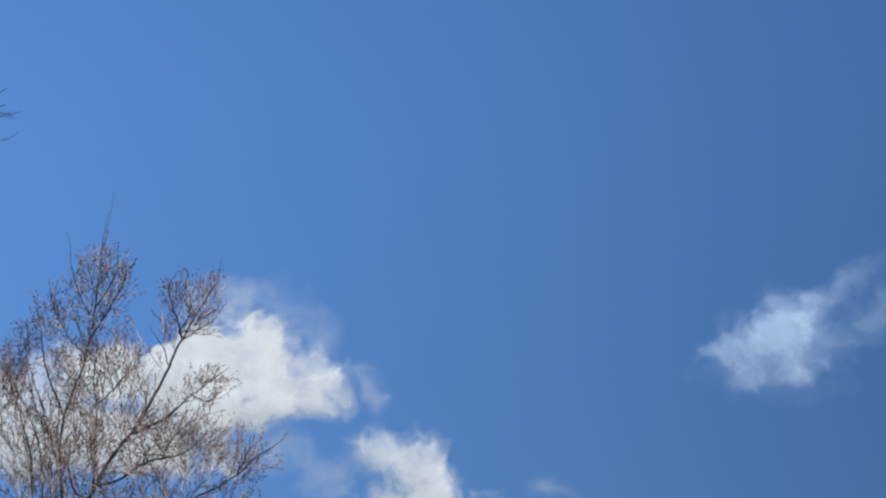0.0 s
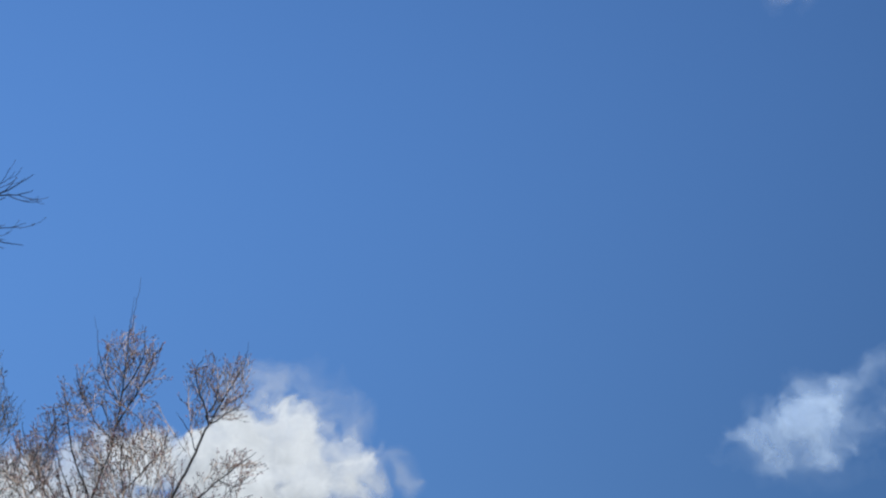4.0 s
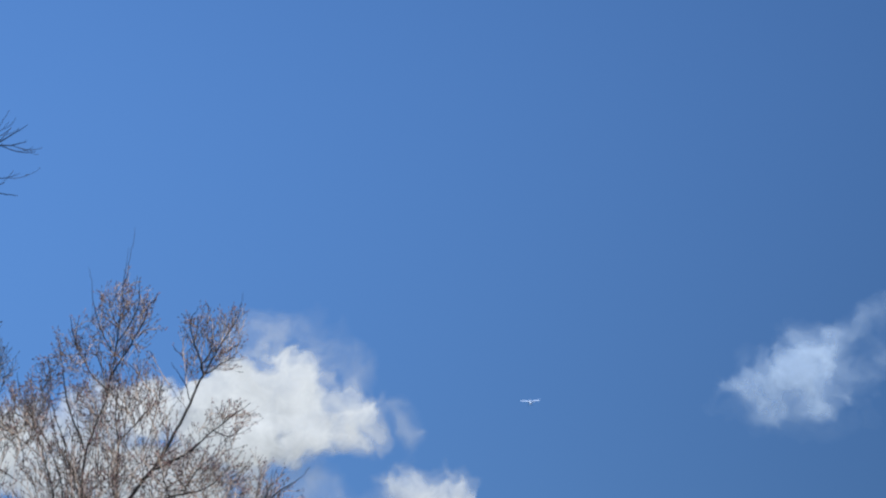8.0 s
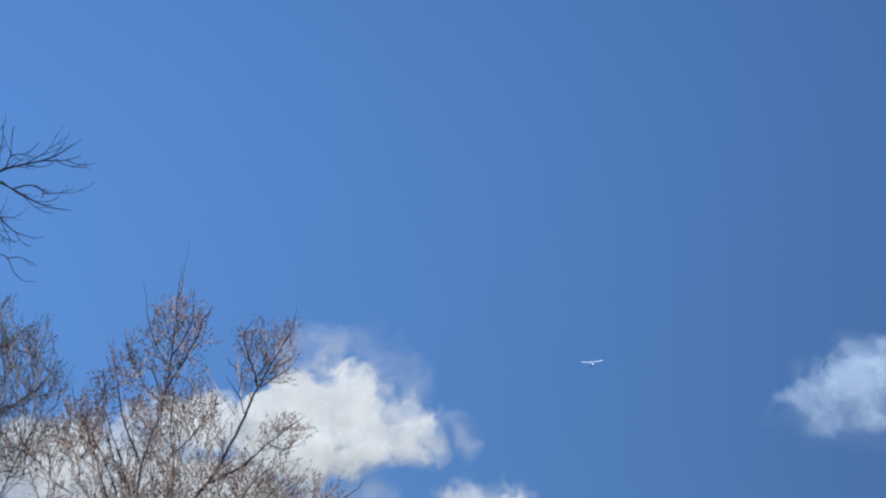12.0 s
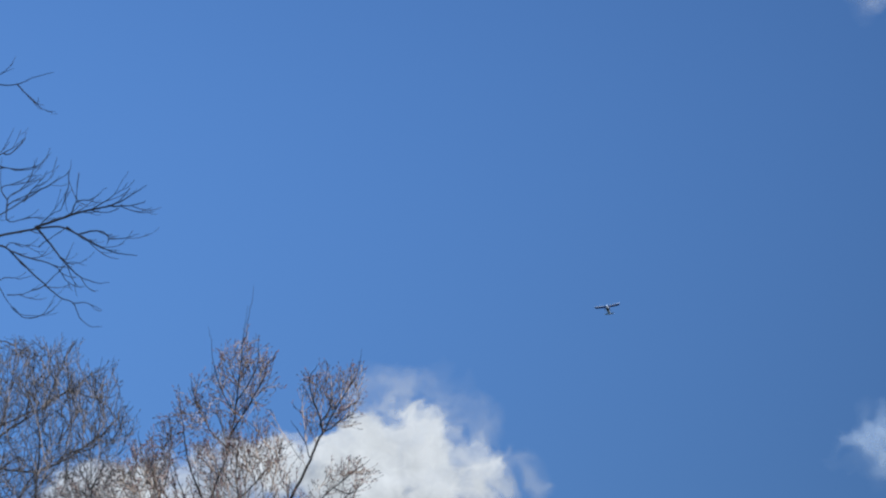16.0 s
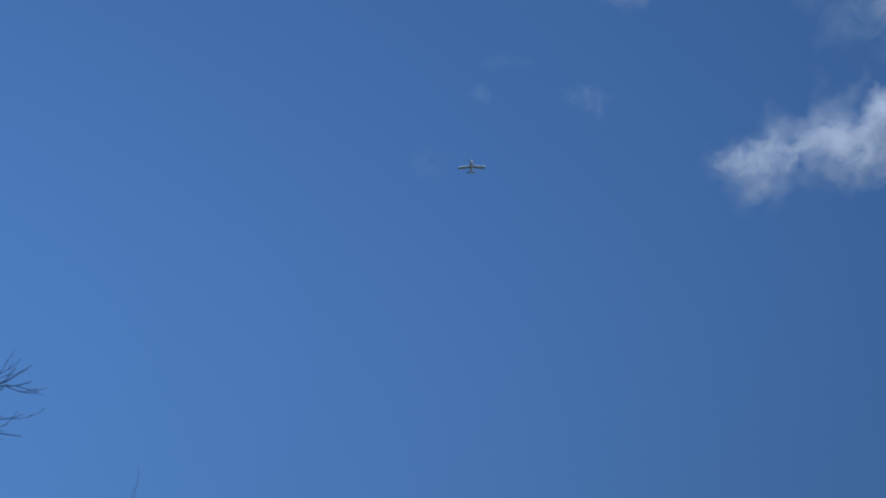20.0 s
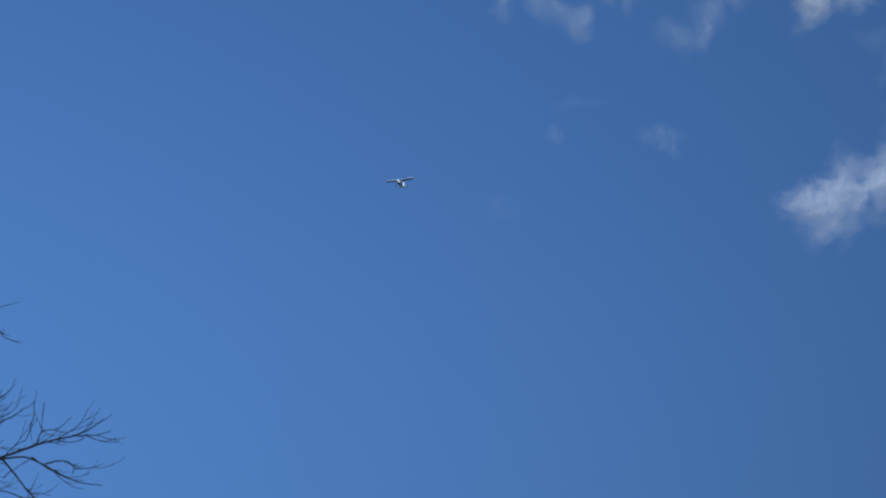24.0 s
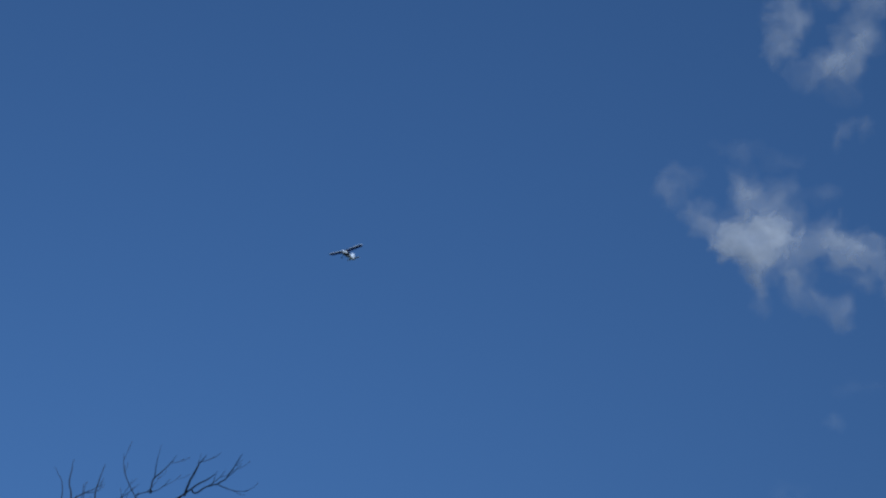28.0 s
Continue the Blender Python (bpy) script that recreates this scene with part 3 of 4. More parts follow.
    reach([(-6.09, 13.66), (-6.06, 13.85), (-5.97, 13.95)], 0.0065, 0.0041)
    reach([(-6.68, 14.25), (-6.62, 14.23), (-6.33, 14.08), (-6.07, 14.03), (-5.88, 13.98), (-5.74, 14.01), (-5.69, 14.04)], 0.0091, 0.0041)
    reach([(-6.07, 14.03), (-6.03, 14.18), (-5.96, 14.28)], 0.0065, 0.0041)
    reach([(-7.18, 13.43), (-6.98, 13.7), (-6.87, 13.89), (-6.77, 14.09), (-6.65, 14.3), (-6.48, 14.51), (-6.17, 14.74), (-5.97, 14.87), (-5.87, 14.95)], 0.0234, 0.0085, True)
    reach([(-6.16, 14.73), (-6.12, 14.91), (-6.05, 15.07), (-5.97, 15.19)], 0.0117, 0.0051)
    reach([(-6.09, 14.79), (-6.08, 14.77), (-5.95, 14.83), (-5.81, 14.87), (-5.72, 14.97), (-5.61, 15.16)], 0.0083, 0.0068)
    reach([(-6.64, 14.3), (-6.65, 14.55), (-6.66, 14.78)], 0.0130, 0.0136)
    reach([(-6.66, 14.78), (-6.57, 14.81), (-6.43, 14.83), (-6.32, 14.94)], 0.0052, 0.0034)
    reach([(-6.5, 14.82), (-6.5, 14.79), (-6.49, 14.93), (-6.37, 15.07), (-6.28, 15.21)], 0.0083, 0.0051)
    reach([(-6.21, 14.71), (-6.2, 14.65), (-6.25, 14.52), (-6.29, 14.43), (-6.24, 14.34)], 0.0078, 0.0051)
    reach([(-7.02, 13.55), (-6.98, 13.9), (-6.97, 14.17), (-7.02, 14.49), (-7.07, 14.82), (-7.05, 14.98), (-7.0, 15.18)], 0.0143, 0.0051, True)
    reach([(-7.54, 14.37), (-7.42, 14.56), (-7.3, 14.79), (-7.35, 14.97), (-7.33, 15.27)], 0.0130, 0.0044, True)
    reach([(-7.3, 14.79), (-7.11, 14.89), (-6.98, 14.94)], 0.0065, 0.0034)
    reach([(-7.68, 14.14), (-7.49, 14.18), (-7.39, 14.33), (-7.24, 14.51), (-7.11, 14.82)], 0.0078, 0.0034)
    reach([(-7.02, 14.52), (-6.86, 14.7), (-6.63, 14.91)], 0.0065, 0.0034)
    reach([(-6.67, 14.79), (-6.79, 15.06), (-6.82, 15.29)], 0.0052, 0.0034)
    reach([(-6.65, 14.3), (-6.67, 14.32), (-6.74, 14.47), (-6.81, 14.6), (-6.84, 14.77)], 0.0065, 0.0034)
    reach([(-6.97, 14.17), (-7.11, 14.37), (-7.18, 14.7), (-7.18, 14.96)], 0.0065, 0.0034)
    reach([(-7.7, 14.1), (-7.57, 14.41), (-7.43, 14.65), (-7.41, 14.98), (-7.52, 15.19)], 0.0104, 0.0034, True)
    reach([(-7.35, 13.94), (-7.39, 13.82), (-7.26, 14.19), (-7.16, 14.5), (-7.09, 14.71)], 0.0078, 0.0034)
    reach([(-7.16, 13.91), (-7.22, 13.81), (-7.09, 14.11), (-6.92, 14.39), (-6.77, 14.48)], 0.0078, 0.0034)
    reach([(-6.94, 13.79), (-6.86, 14.13), (-6.82, 14.33)], 0.0065, 0.0034)
    reach([(-7.49, 14.18), (-7.45, 14.11), (-7.25, 14.35), (-7.14, 14.6)], 0.0065, 0.0034)
    reach([(-6.77, 14.07), (-6.58, 14.1), (-6.41, 14.16)], 0.0057, 0.0034)
    reach([(-6.66, 13.61), (-6.66, 13.73), (-6.56, 13.98), (-6.53, 14.13)], 0.0065, 0.0034)
    reach([(-6.54, 13.59), (-6.57, 13.73), (-6.41, 13.96), (-6.32, 14.08)], 0.0065, 0.0034)
    reach([(-6.13, 13.64), (-6.13, 13.69), (-6.03, 13.84), (-5.96, 13.93)], 0.0065, 0.0034)
    reach([(-7.39, 13.82), (-7.52, 13.96), (-7.37, 14.17), (-7.21, 14.25), (-7.15, 14.44)], 0.0065, 0.0034)
    reach([(-6.99, 13.81), (-7.18, 13.93), (-7.18, 14.18), (-7.23, 14.44), (-7.21, 14.64)], 0.0057, 0.0034)
    reach([(-7.45, 14.11), (-7.35, 13.94), (-7.13, 13.99), (-6.94, 14.02)], 0.0052, 0.0034)
    reach([(-6.66, 13.73), (-6.68, 13.76), (-6.51, 13.96), (-6.4, 14.07)], 0.0057, 0.0034)
    reach([(-6.67, 13.7), (-6.46, 13.8), (-6.31, 13.87)], 0.0057, 0.0034)
    reach([(-6.63, 13.52), (-6.66, 13.61), (-6.42, 13.65), (-6.28, 13.72)], 0.0057, 0.0034)
    reach([(-6.66, 13.79), (-6.69, 13.89), (-6.55, 14.09), (-6.49, 14.17)], 0.0057, 0.0034)
    reach([(-6.69, 13.38), (-6.68, 13.48), (-6.5, 13.63), (-6.35, 13.78), (-6.25, 13.86)], 0.0057, 0.0034)
    reach([(-5.18, 11.87), (-5.19, 11.96), (-5.07, 12.07), (-4.98, 12.24), (-4.97, 12.36)], 0.0065, 0.0034)
    reach([(-5.18, 11.82), (-5.18, 11.87), (-4.99, 12.0), (-4.84, 12.07), (-4.72, 12.19)], 0.0057, 0.0034)
    reach([(-5.19, 11.96), (-5.25, 12.08), (-5.1, 12.13), (-5.0, 12.19), (-4.89, 12.2)], 0.0057, 0.0034)
    reach([(-5.18, 11.82), (-5.17, 11.76), (-4.94, 11.77), (-4.73, 11.76)], 0.0057, 0.0034)
    reach([(-5.15, 11.47), (-5.15, 11.5), (-4.99, 11.49), (-4.84, 11.47)], 0.0052, 0.0034)
    reach([(-4.86, 11.47), (-4.84, 11.5), (-4.72, 11.58), (-4.62, 11.66)], 0.0052, 0.0034)
    reach([(-4.88, 11.66), (-4.76, 11.81), (-4.68, 11.86), (-4.64, 12.03)], 0.0052, 0.0034)
    reach([(-5.1, 11.0), (-4.92, 11.01), (-4.81, 11.1)], 0.0052, 0.0034)
    reach([(-5.2, 11.14), (-5.12, 11.17), (-4.99, 11.15), (-4.86, 11.19)], 0.0047, 0.0034)
    reach([(-5.04, 10.88), (-4.93, 10.78), (-4.78, 10.8), (-4.67, 10.94)], 0.0052, 0.0034)

    seen = list(limbs)
    # the rest of the crown, turned away from the field
    for k in range(16):
        a = radians(rng.uniform(95, 265)) if k % 4 else radians(rng.uniform(60, 95))
        z = rng.uniform(6, 16.5)
        length = rng.uniform(3.0, 5.5) * (1.1 - z / 30)
        p = [(-9.55, 20.4, z)]
        for s in (0.33, 0.66, 1.0):
            p.append((-9.55 + math.cos(a) * length * s, 20.4 + math.sin(a) * length * s, z + length * (0.55 * s + 0.25 * s * s)))
        pts = spline(p, 5)
        limbs.append((pts, taper(pts, 0.06, 0.008)))
    # branchlets leave low along the limb, then sweep out and up at their tips
    first = sprouts(rng, seen, 0.16, (0.2, 0.52), (18, 46), 0.0056, 0.0024, (0.14, 0, 0.75), 0.012, 0.14, 9, 0.8, 1.6, 0.84, (0.15, 0, -0.22))
    second = sprouts(rng, first, 0.16, (0.1, 0.3), (16, 40), 0.0035, 0.0019, (0.12, 0, 0.75), 0.015, 0.2, 6, 0.5, 1.4, 0.95, (0.15, 0, -0.1))
    far1 = sprouts(rng, limbs[len(seen):], 0.25, (0.5, 1.3), (25, 60), 0.01, 0.003, (0, 0, 0.4), 0.08, 0.2, 5)
    far2 = sprouts(rng, far1, 0.2, (0.15, 0.5), (25, 60), 0.005, 0.002, (0, 0, 0.4), 0.06, 0.2, 4)
    places, ways = tips_of(first + second, rng, 0.08)
    buds = (places, ways, rng.uniform(0.006, 0.013, len(places)))
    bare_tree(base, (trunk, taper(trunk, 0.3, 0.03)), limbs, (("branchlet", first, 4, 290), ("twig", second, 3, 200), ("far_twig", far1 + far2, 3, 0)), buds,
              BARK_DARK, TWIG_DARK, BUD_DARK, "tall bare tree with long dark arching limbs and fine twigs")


def fill_crown(rng, limbs, lobes, y0, count):
    """Twigs that branch off the limbs, and off one another, until they fill the lobes of the crown.
    lobes: x, z, half width, half height, half depth, share."""
    tips = []
    total = sum(l[5] for l in lobes)
    for x, z, rx, rz, ry, share in lobes:
        n = int(count * share / total)
        v = rng.normal(0, 1, (n, 3))
        v = v / np.linalg.norm(v, axis=1)[:, None] * rng.uniform(0, 1, (n, 1)) ** (1 / 2.4)
        # an uneven outline, with a few leaders that stand out of it
        ang = np.arctan2(v[:, 2], v[:, 0])
        v *= (0.66 + 0.62 * value_noise(3 * np.cos(ang) + 9 * x, 3 * np.sin(ang) + 7 * z, 5))[:, None]
        v[rng.random(n) < 0.03] += np.array([0, 0, 0.24])
        k = 1 + v[:, 1] * ry / y0
        tips.append(np.stack([(x + v[:, 0] * rx) * k, y0 * k, 1.6 + (z + v[:, 2] * rz - 1.6) * k], 1))
    tips = np.concatenate(tips)
    nodes = np.concatenate([p[len(p) // 4:] for p, r in limbs])
    ways = np.concatenate([np.gradient(p, axis=0)[len(p) // 4:] for p, r in limbs])
    ways /= np.linalg.norm(ways, axis=1)[:, None] + 1e-9
    far = np.array([np.min(np.sum((nodes - q) ** 2, axis=1)) for q in tips])
    room = len(nodes) + 4 * len(tips)
    node_at, node_way = np.full((room, 3), 1e6), np.zeros((room, 3))
    node_at[:len(nodes)], node_way[:len(nodes)] = nodes, ways
    used = len(nodes)
    out = []
    for i in np.argsort(far):
        q = tips[i]
        d = q - node_at[:used]
        dist = np.linalg.norm(d, axis=1)
        # prefer to climb, and to go on in the way of the parent
        rise = d[:, 2] / (dist + 1e-6)
        ahead = np.sum(d * node_way[:used], axis=1) / (dist + 1e-6)
        j = int(np.argmin(dist * (2.5 - 0.8 * rise - 1.2 * ahead) + 0.04))
        if dist[j] < 0.04:
            continue
        start, way, length = node_at[j].copy(), node_way[j], dist[j]
        bend = start + (way * 0.75 + np.array([0, 0, 0.12]) + rng.normal(0, 0.1, 3)) * length * 0.5
        s = np.linspace(0, 1, 5)[:, None]
        pts = start * (1 - s) ** 2 + 2 * bend * s * (1 - s) + q * s ** 2
        pts[1:-1] += rng.normal(0, 0.008 * min(length, 0.8), (3, 3))
        out.append(pts)
        w = np.gradient(pts, axis=0)
        w /= np.linalg.norm(w, axis=1)[:, None] + 1e-9
        node_at[used:used + 4], node_way[used:used + 4] = pts[1:], w[1:]
        used += 4
    return out


def in_crown(p, lobes, y0, room):
    """Whether a point lies inside one of the crown's lobes, made larger by room."""
    k = p[1] / y0
    x, z, y = p[0] / k, 1.6 + (p[2] - 1.6) / k, p[1] - y0
    return any(((x - lx) / rx) ** 2 + ((z - lz) / rz) ** 2 + (y / (ry + 0.4)) ** 2 < room * room for lx, lz, rx, rz, ry, share in lobes)


def bushy_tree(seed, base, y0, fork, key, lobes, bark, twig_mat, bud_mat, label, count, every, reach, bud, bud_chance, thick):
    """A tree whose several upright stems end in a dense crown of budding twigs."""
    rng = np.random.default_rng(seed)
    trunk = spline([base, (base[0] + 0.08, base[1], fork[2] * 0.5), fork], 8)
    limbs = []
    for points, a, b, rooted in key:
        p = sheet(points, y0)
        if rooted:
            x, y, z = p[0]
            p = [fork, (fork[0] * 0.4 + x * 0.6, fork[1] * 0.4 + y * 0.6, fork[2] * 0.4 + z * 0.6)] + p
        pts = spline(p, 5)
        pts = crooked(rng, pts, 0.008)
        limbs.append((pts, taper(pts, a * (1.7 if rooted else 0.95), b * 0.7, 0.85)))
    grown = fill_crown(rng, limbs, lobes, y0, count)
    first = []
    for pts in grown:
        length = np.linalg.norm(pts[-1] - pts[0])
        r0 = min(0.0085, 0.003 + 0.0045 * length) * thick
        first.append((pts, np.linspace(r0, 0.0022 * thick, len(pts))))
    # side twigs climb away from their parents, each order finer than the last
    second = sprouts(rng, limbs + first, every, reach, (22, 46), 0.0036 * thick, 0.002 * thick, (0, 0, 0.3), 0.02, 0.25, 4, 0.45)
    second = [p for p in second if in_crown(p[0][-1], lobes, y0, 1.12)]
    fine = sprouts(rng, second, 0.085, (0.05, 0.19), (24, 50), 0.0024 * thick, 0.0014 * thick, (0, 0, 0.45), 0.03, 0.2, 3, 0.3)
    fine = [p for p in fine if in_crown(p[0][-1], lobes, y0, 1.3)]
    places, ways = tips_of(fine, rng, bud_chance)
    more = tips_of(second, rng, bud_chance * 0.5)
    places, ways = places + more[0], ways + more[1]
    buds = (places, ways, rng.uniform(bud[0], bud[1], len(places)))
    return bare_tree(base, (trunk, taper(trunk, 0.24, 0.1)), limbs, (("twig", first, 4, 290), ("side_twig", second, 3, 200), ("fine_twig", fine, 3, 0)), buds,
                     bark, twig_mat, bud_mat, label)


wide_tree()

C_STEMS = []
B_STEMS = []


def stem(store, points, r0, r1, rooted=False):
    store.append((points, r0, r1, rooted))


stem(C_STEMS, [(-4.74, 12.14), (-4.44, 12.78), (-4.21, 13.1), (-3.91, 13.67), (-3.73, 14.08), (-3.58, 14.48)], 0.0292, 0.0215, True)
stem(C_STEMS, [(-3.58, 14.48), (-3.42, 14.83), (-3.13, 15.43), (-3.08, 15.73)], 0.013, 0.002)
stem(C_STEMS, [(-3.58, 14.48), (-3.67, 14.83), (-3.79, 15.26), (-3.7, 15.51)], 0.0156, 0.0039)
stem(C_STEMS, [(-3.6, 14.57), (-3.63, 14.58), (-3.52, 14.83), (-3.51, 15.26)], 0.0117, 0.0039)
stem(C_STEMS, [(-3.58, 14.48), (-3.37, 14.62), (-3.11, 14.83)], 0.0117, 0.0039)
stem(C_STEMS, [(-4.67, 12.14), (-4.68, 12.86), (-4.71, 13.51), (-4.76, 14.0), (-4.74, 14.41)], 0.0215, 0.0078, True)
stem(C_STEMS, [(-5.07, 12.14), (-5.13, 13.34), (-5.03, 13.75), (-4.9, 14.25), (-4.81, 14.75), (-4.76, 15.51), (-4.71, 16.42)], 0.0234, 0.002, True)
stem(C_STEMS, [(-4.81, 14.75), (-5.03, 15.17), (-5.19, 15.77), (-5.26, 16.12)], 0.009, 0.002)
stem(C_STEMS, [(-4.84, 14.5), (-4.56, 15.0), (-4.38, 15.43), (-4.34, 15.6)], 0.0136, 0.0039)
stem(C_STEMS, [(-4.9, 14.25), (-5.15, 14.58), (-5.37, 15.0), (-5.47, 15.34)], 0.0136, 0.0039)
stem(C_STEMS, [(-4.8, 14.94), (-4.77, 15.0), (-4.54, 15.51), (-4.53, 15.94)], 0.0117, 0.0039)
stem(C_STEMS, [(-5.12, 13.34), (-5.21, 13.59), (-5.44, 14.16), (-5.53, 14.58), (-5.61, 15.09)], 0.0175, 0.0039)
stem(C_STEMS, [(-5.46, 12.14), (-5.54, 12.86), (-5.73, 13.34), (-5.87, 13.75), (-6.06, 14.16), (-6.14, 14.54)], 0.0215, 0.0047, True)
stem(C_STEMS, [(-4.7, 12.22), (-4.75, 12.22), (-5.06, 12.78), (-5.34, 13.18), (-5.56, 13.67), (-5.71, 14.16)], 0.0175, 0.0047)
stem(C_STEMS, [(-3.42, 12.14), (-3.13, 12.3), (-2.76, 12.54), (-2.5, 12.82), (-2.24, 12.98), (-2.09, 13.14)], 0.0195, 0.0047, True)
stem(C_STEMS, [(-2.76, 12.54), (-2.62, 12.86), (-2.59, 13.1)], 0.0117, 0.0039)
stem(C_STEMS, [(-4.21, 13.1), (-3.78, 13.34), (-3.41, 13.67), (-3.11, 13.92), (-2.92, 14.08)], 0.0175, 0.0047)
stem(C_STEMS, [(-3.41, 13.67), (-3.18, 13.59), (-2.99, 13.75)], 0.0097, 0.0039)
stem(C_STEMS, [(-4.71, 13.51), (-4.49, 13.75), (-4.24, 14.08), (-4.14, 14.41)], 0.0136, 0.0039)
stem(C_STEMS, [(-4.63, 12.38), (-4.57, 12.38), (-3.98, 12.7), (-3.45, 12.86), (-3.16, 13.18)], 0.0195, 0.0058)
stem(C_STEMS, [(-3.78, 12.76), (-3.76, 12.86), (-3.54, 13.18), (-3.36, 13.34)], 0.0117, 0.0039)
stem(C_STEMS, [(-5.87, 13.75), (-5.74, 14.08), (-5.8, 14.33)], 0.0117, 0.0039)
stem(C_STEMS, [(-3.73, 14.08), (-3.87, 14.41), (-4.03, 14.67)], 0.0097, 0.0039)
stem(C_STEMS, [(-5.42, 13.48), (-5.69, 14.22), (-5.8, 14.69)], 0.0175, 0.0047, True)
stem(C_STEMS, [(-5.65, 13.48), (-5.99, 13.98), (-6.17, 14.31)], 0.0175, 0.0047, True)
stem(C_STEMS, [(-4.75, 15.85), (-4.72, 16.19), (-4.67, 16.49), (-4.64, 16.73)], 0.0051, 0.0023)

C_LOBES = ((-3.61, 15.22, 0.29, 0.30, 0.3, 1.3), (-4.72, 15.2, 0.59, 0.67, 0.6, 5.9), (-5.36, 14.83, 0.36, 0.48, 0.4, 2.6), (-3.47, 14.93, 0.51, 0.50, 0.5, 3.9), (-4.78, 14.08, 0.87, 0.58, 0.8, 7.7), (-5.96, 13.88, 0.49, 0.60, 0.8, 4.5), (-3.17, 13.83, 0.36, 0.32, 0.4, 1.7), (-4.83, 12.94, 1.74, 0.91, 1.5, 15), (-2.84, 12.74, 0.71, 0.46, 0.8, 3.6), (-3.62, 13.1, 0.79, 0.50, 1, 4), (-4.39, 11.98, 2.38, 0.75, 1.6, 14), (-4.68, 15.86, 0.10, 0.28, 0.08, 0.41), (-3.12, 15.26, 0.13, 0.28, 0.1, 0.54), (-6.33, 13.78, 0.48, 0.42, 0.8, 3), (-5.78, 14.31, 0.24, 0.42, 0.4, 1.5), (-6.82, 13.53, 0.55, 0.37, 0.8, 3.1))
bushy_tree(5, (-4.9, 32.4, 0.0), 32.0, (-4.75, 32.3, 7.2), C_STEMS, C_LOBES, BARK_TAN, TWIG_TAN, BUD_RED,
           "bare tree in early spring with tan twigs and reddish buds", 1500, 0.095, (0.16, 0.5), (0.014, 0.029), 0.4, 1.38)
stem(B_STEMS, [(-7.13, 11.58), (-6.82, 12.56), (-6.57, 12.7), (-6.31, 12.84), (-6.06, 13.05)], 0.0238, 0.0068, True)
stem(B_STEMS, [(-6.6, 11.57), (-6.25, 12.09), (-5.93, 12.23), (-5.74, 12.33), (-5.49, 12.61)], 0.0204, 0.0051, True)
stem(B_STEMS, [(-6.35, 11.71), (-6.35, 12.55), (-6.48, 13.27), (-6.51, 13.64)], 0.0170, 0.0041, True)
stem(B_STEMS, [(-6.82, 12.56), (-6.74, 13.13), (-6.71, 13.57)], 0.0136, 0.0041)
stem(B_STEMS, [(-6.31, 12.84), (-6.15, 13.34), (-6.04, 13.67)], 0.0136, 0.0041)
stem(B_STEMS, [(-6.15, 12.97), (-6.12, 12.98), (-5.83, 13.19), (-5.68, 13.33)], 0.0119, 0.0041)
stem(B_STEMS, [(-6.06, 13.05), (-5.71, 12.94), (-5.48, 12.97)], 0.0119, 0.0041)
stem(B_STEMS, [(-5.93, 12.23), (-5.61, 12.47), (-5.4, 12.72)], 0.0136, 0.0041)
stem(B_STEMS, [(-5.75, 11.63), (-5.52, 12.12), (-5.31, 12.33)], 0.0136, 0.0041, True)
stem(B_STEMS, [(-7.13, 11.58), (-7.26, 12.99), (-7.2, 13.79)], 0.0204, 0.0041, True)
stem(B_STEMS, [(-7.33, 11.58), (-7.79, 12.86), (-7.81, 13.73)], 0.0204, 0.0041, True)
stem(B_STEMS, [(-6.82, 12.51), (-6.66, 12.61), (-6.51, 12.72), (-6.31, 12.85), (-6.15, 12.98)], 0.03, 0.009, True)
stem(B_STEMS, [(-6.5, 12.75), (-6.48, 12.95), (-6.47, 13.07), (-6.37, 13.24), (-6.35, 13.34)], 0.013, 0.005)
stem(B_STEMS, [(-6.78, 12.09), (-6.51, 12.04), (-6.23, 12.09), (-6, 12.26), (-5.73, 12.36), (-5.65, 12.47)], 0.018, 0.006, True)
stem(B_STEMS, [(-6.92, 13.66), (-6.76, 13.58), (-6.64, 13.51), (-6.55, 13.37), (-6.56, 13.2)], 0.012, 0.006, True)
stem(B_STEMS, [(-5.96, 12.28), (-5.79, 12.22), (-5.65, 12.11)], 0.009, 0.005)

B_LOBES = ((-6.46, 13.05, 1.00, 0.67, 1.2, 14), (-5.89, 12.62, 0.67, 0.60, 1, 8.5), (-6.37, 11.92, 1.27, 0.63, 1.3, 17), (-7.45, 12.85, 0.87, 0.91, 1.4, 17), (-5.45, 12.51, 0.28, 0.36, 0.5, 2.2), (-6.5, 13.56, 0.40, 0.18, 0.6, 1.5))
bushy_tree(8, (-7.3, 27.3, 0.0), 27.0, (-7.2, 27.2, 6.2), B_STEMS, B_LOBES, BARK_GREY, TWIG_GREY, BUD_DARK,
           "bare grey-brown tree with a dense round crown of twigs", 1250, 0.095, (0.14, 0.44), (0.009, 0.018), 0.22, 1.25)


# ---- the model aircraft: nose along +Y, right wing along +X ----
def loft(rings, close=True):
    """A skin over rings of equal count."""
    bm = bmesh.new()
    rows = [[bm.verts.new(p) for p in ring] for ring in rings]
    n = len(rows[0])
    for a, b in zip(rows, rows[1:]):
        for i in range(n):
            bm.faces.new((a[i], a[(i + 1) % n], b[(i + 1) % n], b[i]))
    if close:
        bm.faces.new(rows[0][::-1])
        bm.faces.new(rows[-1])
    bmesh.ops.recalc_face_normals(bm, faces=bm.faces)
    for f in bm.faces:
        f.smooth = True
    return bm


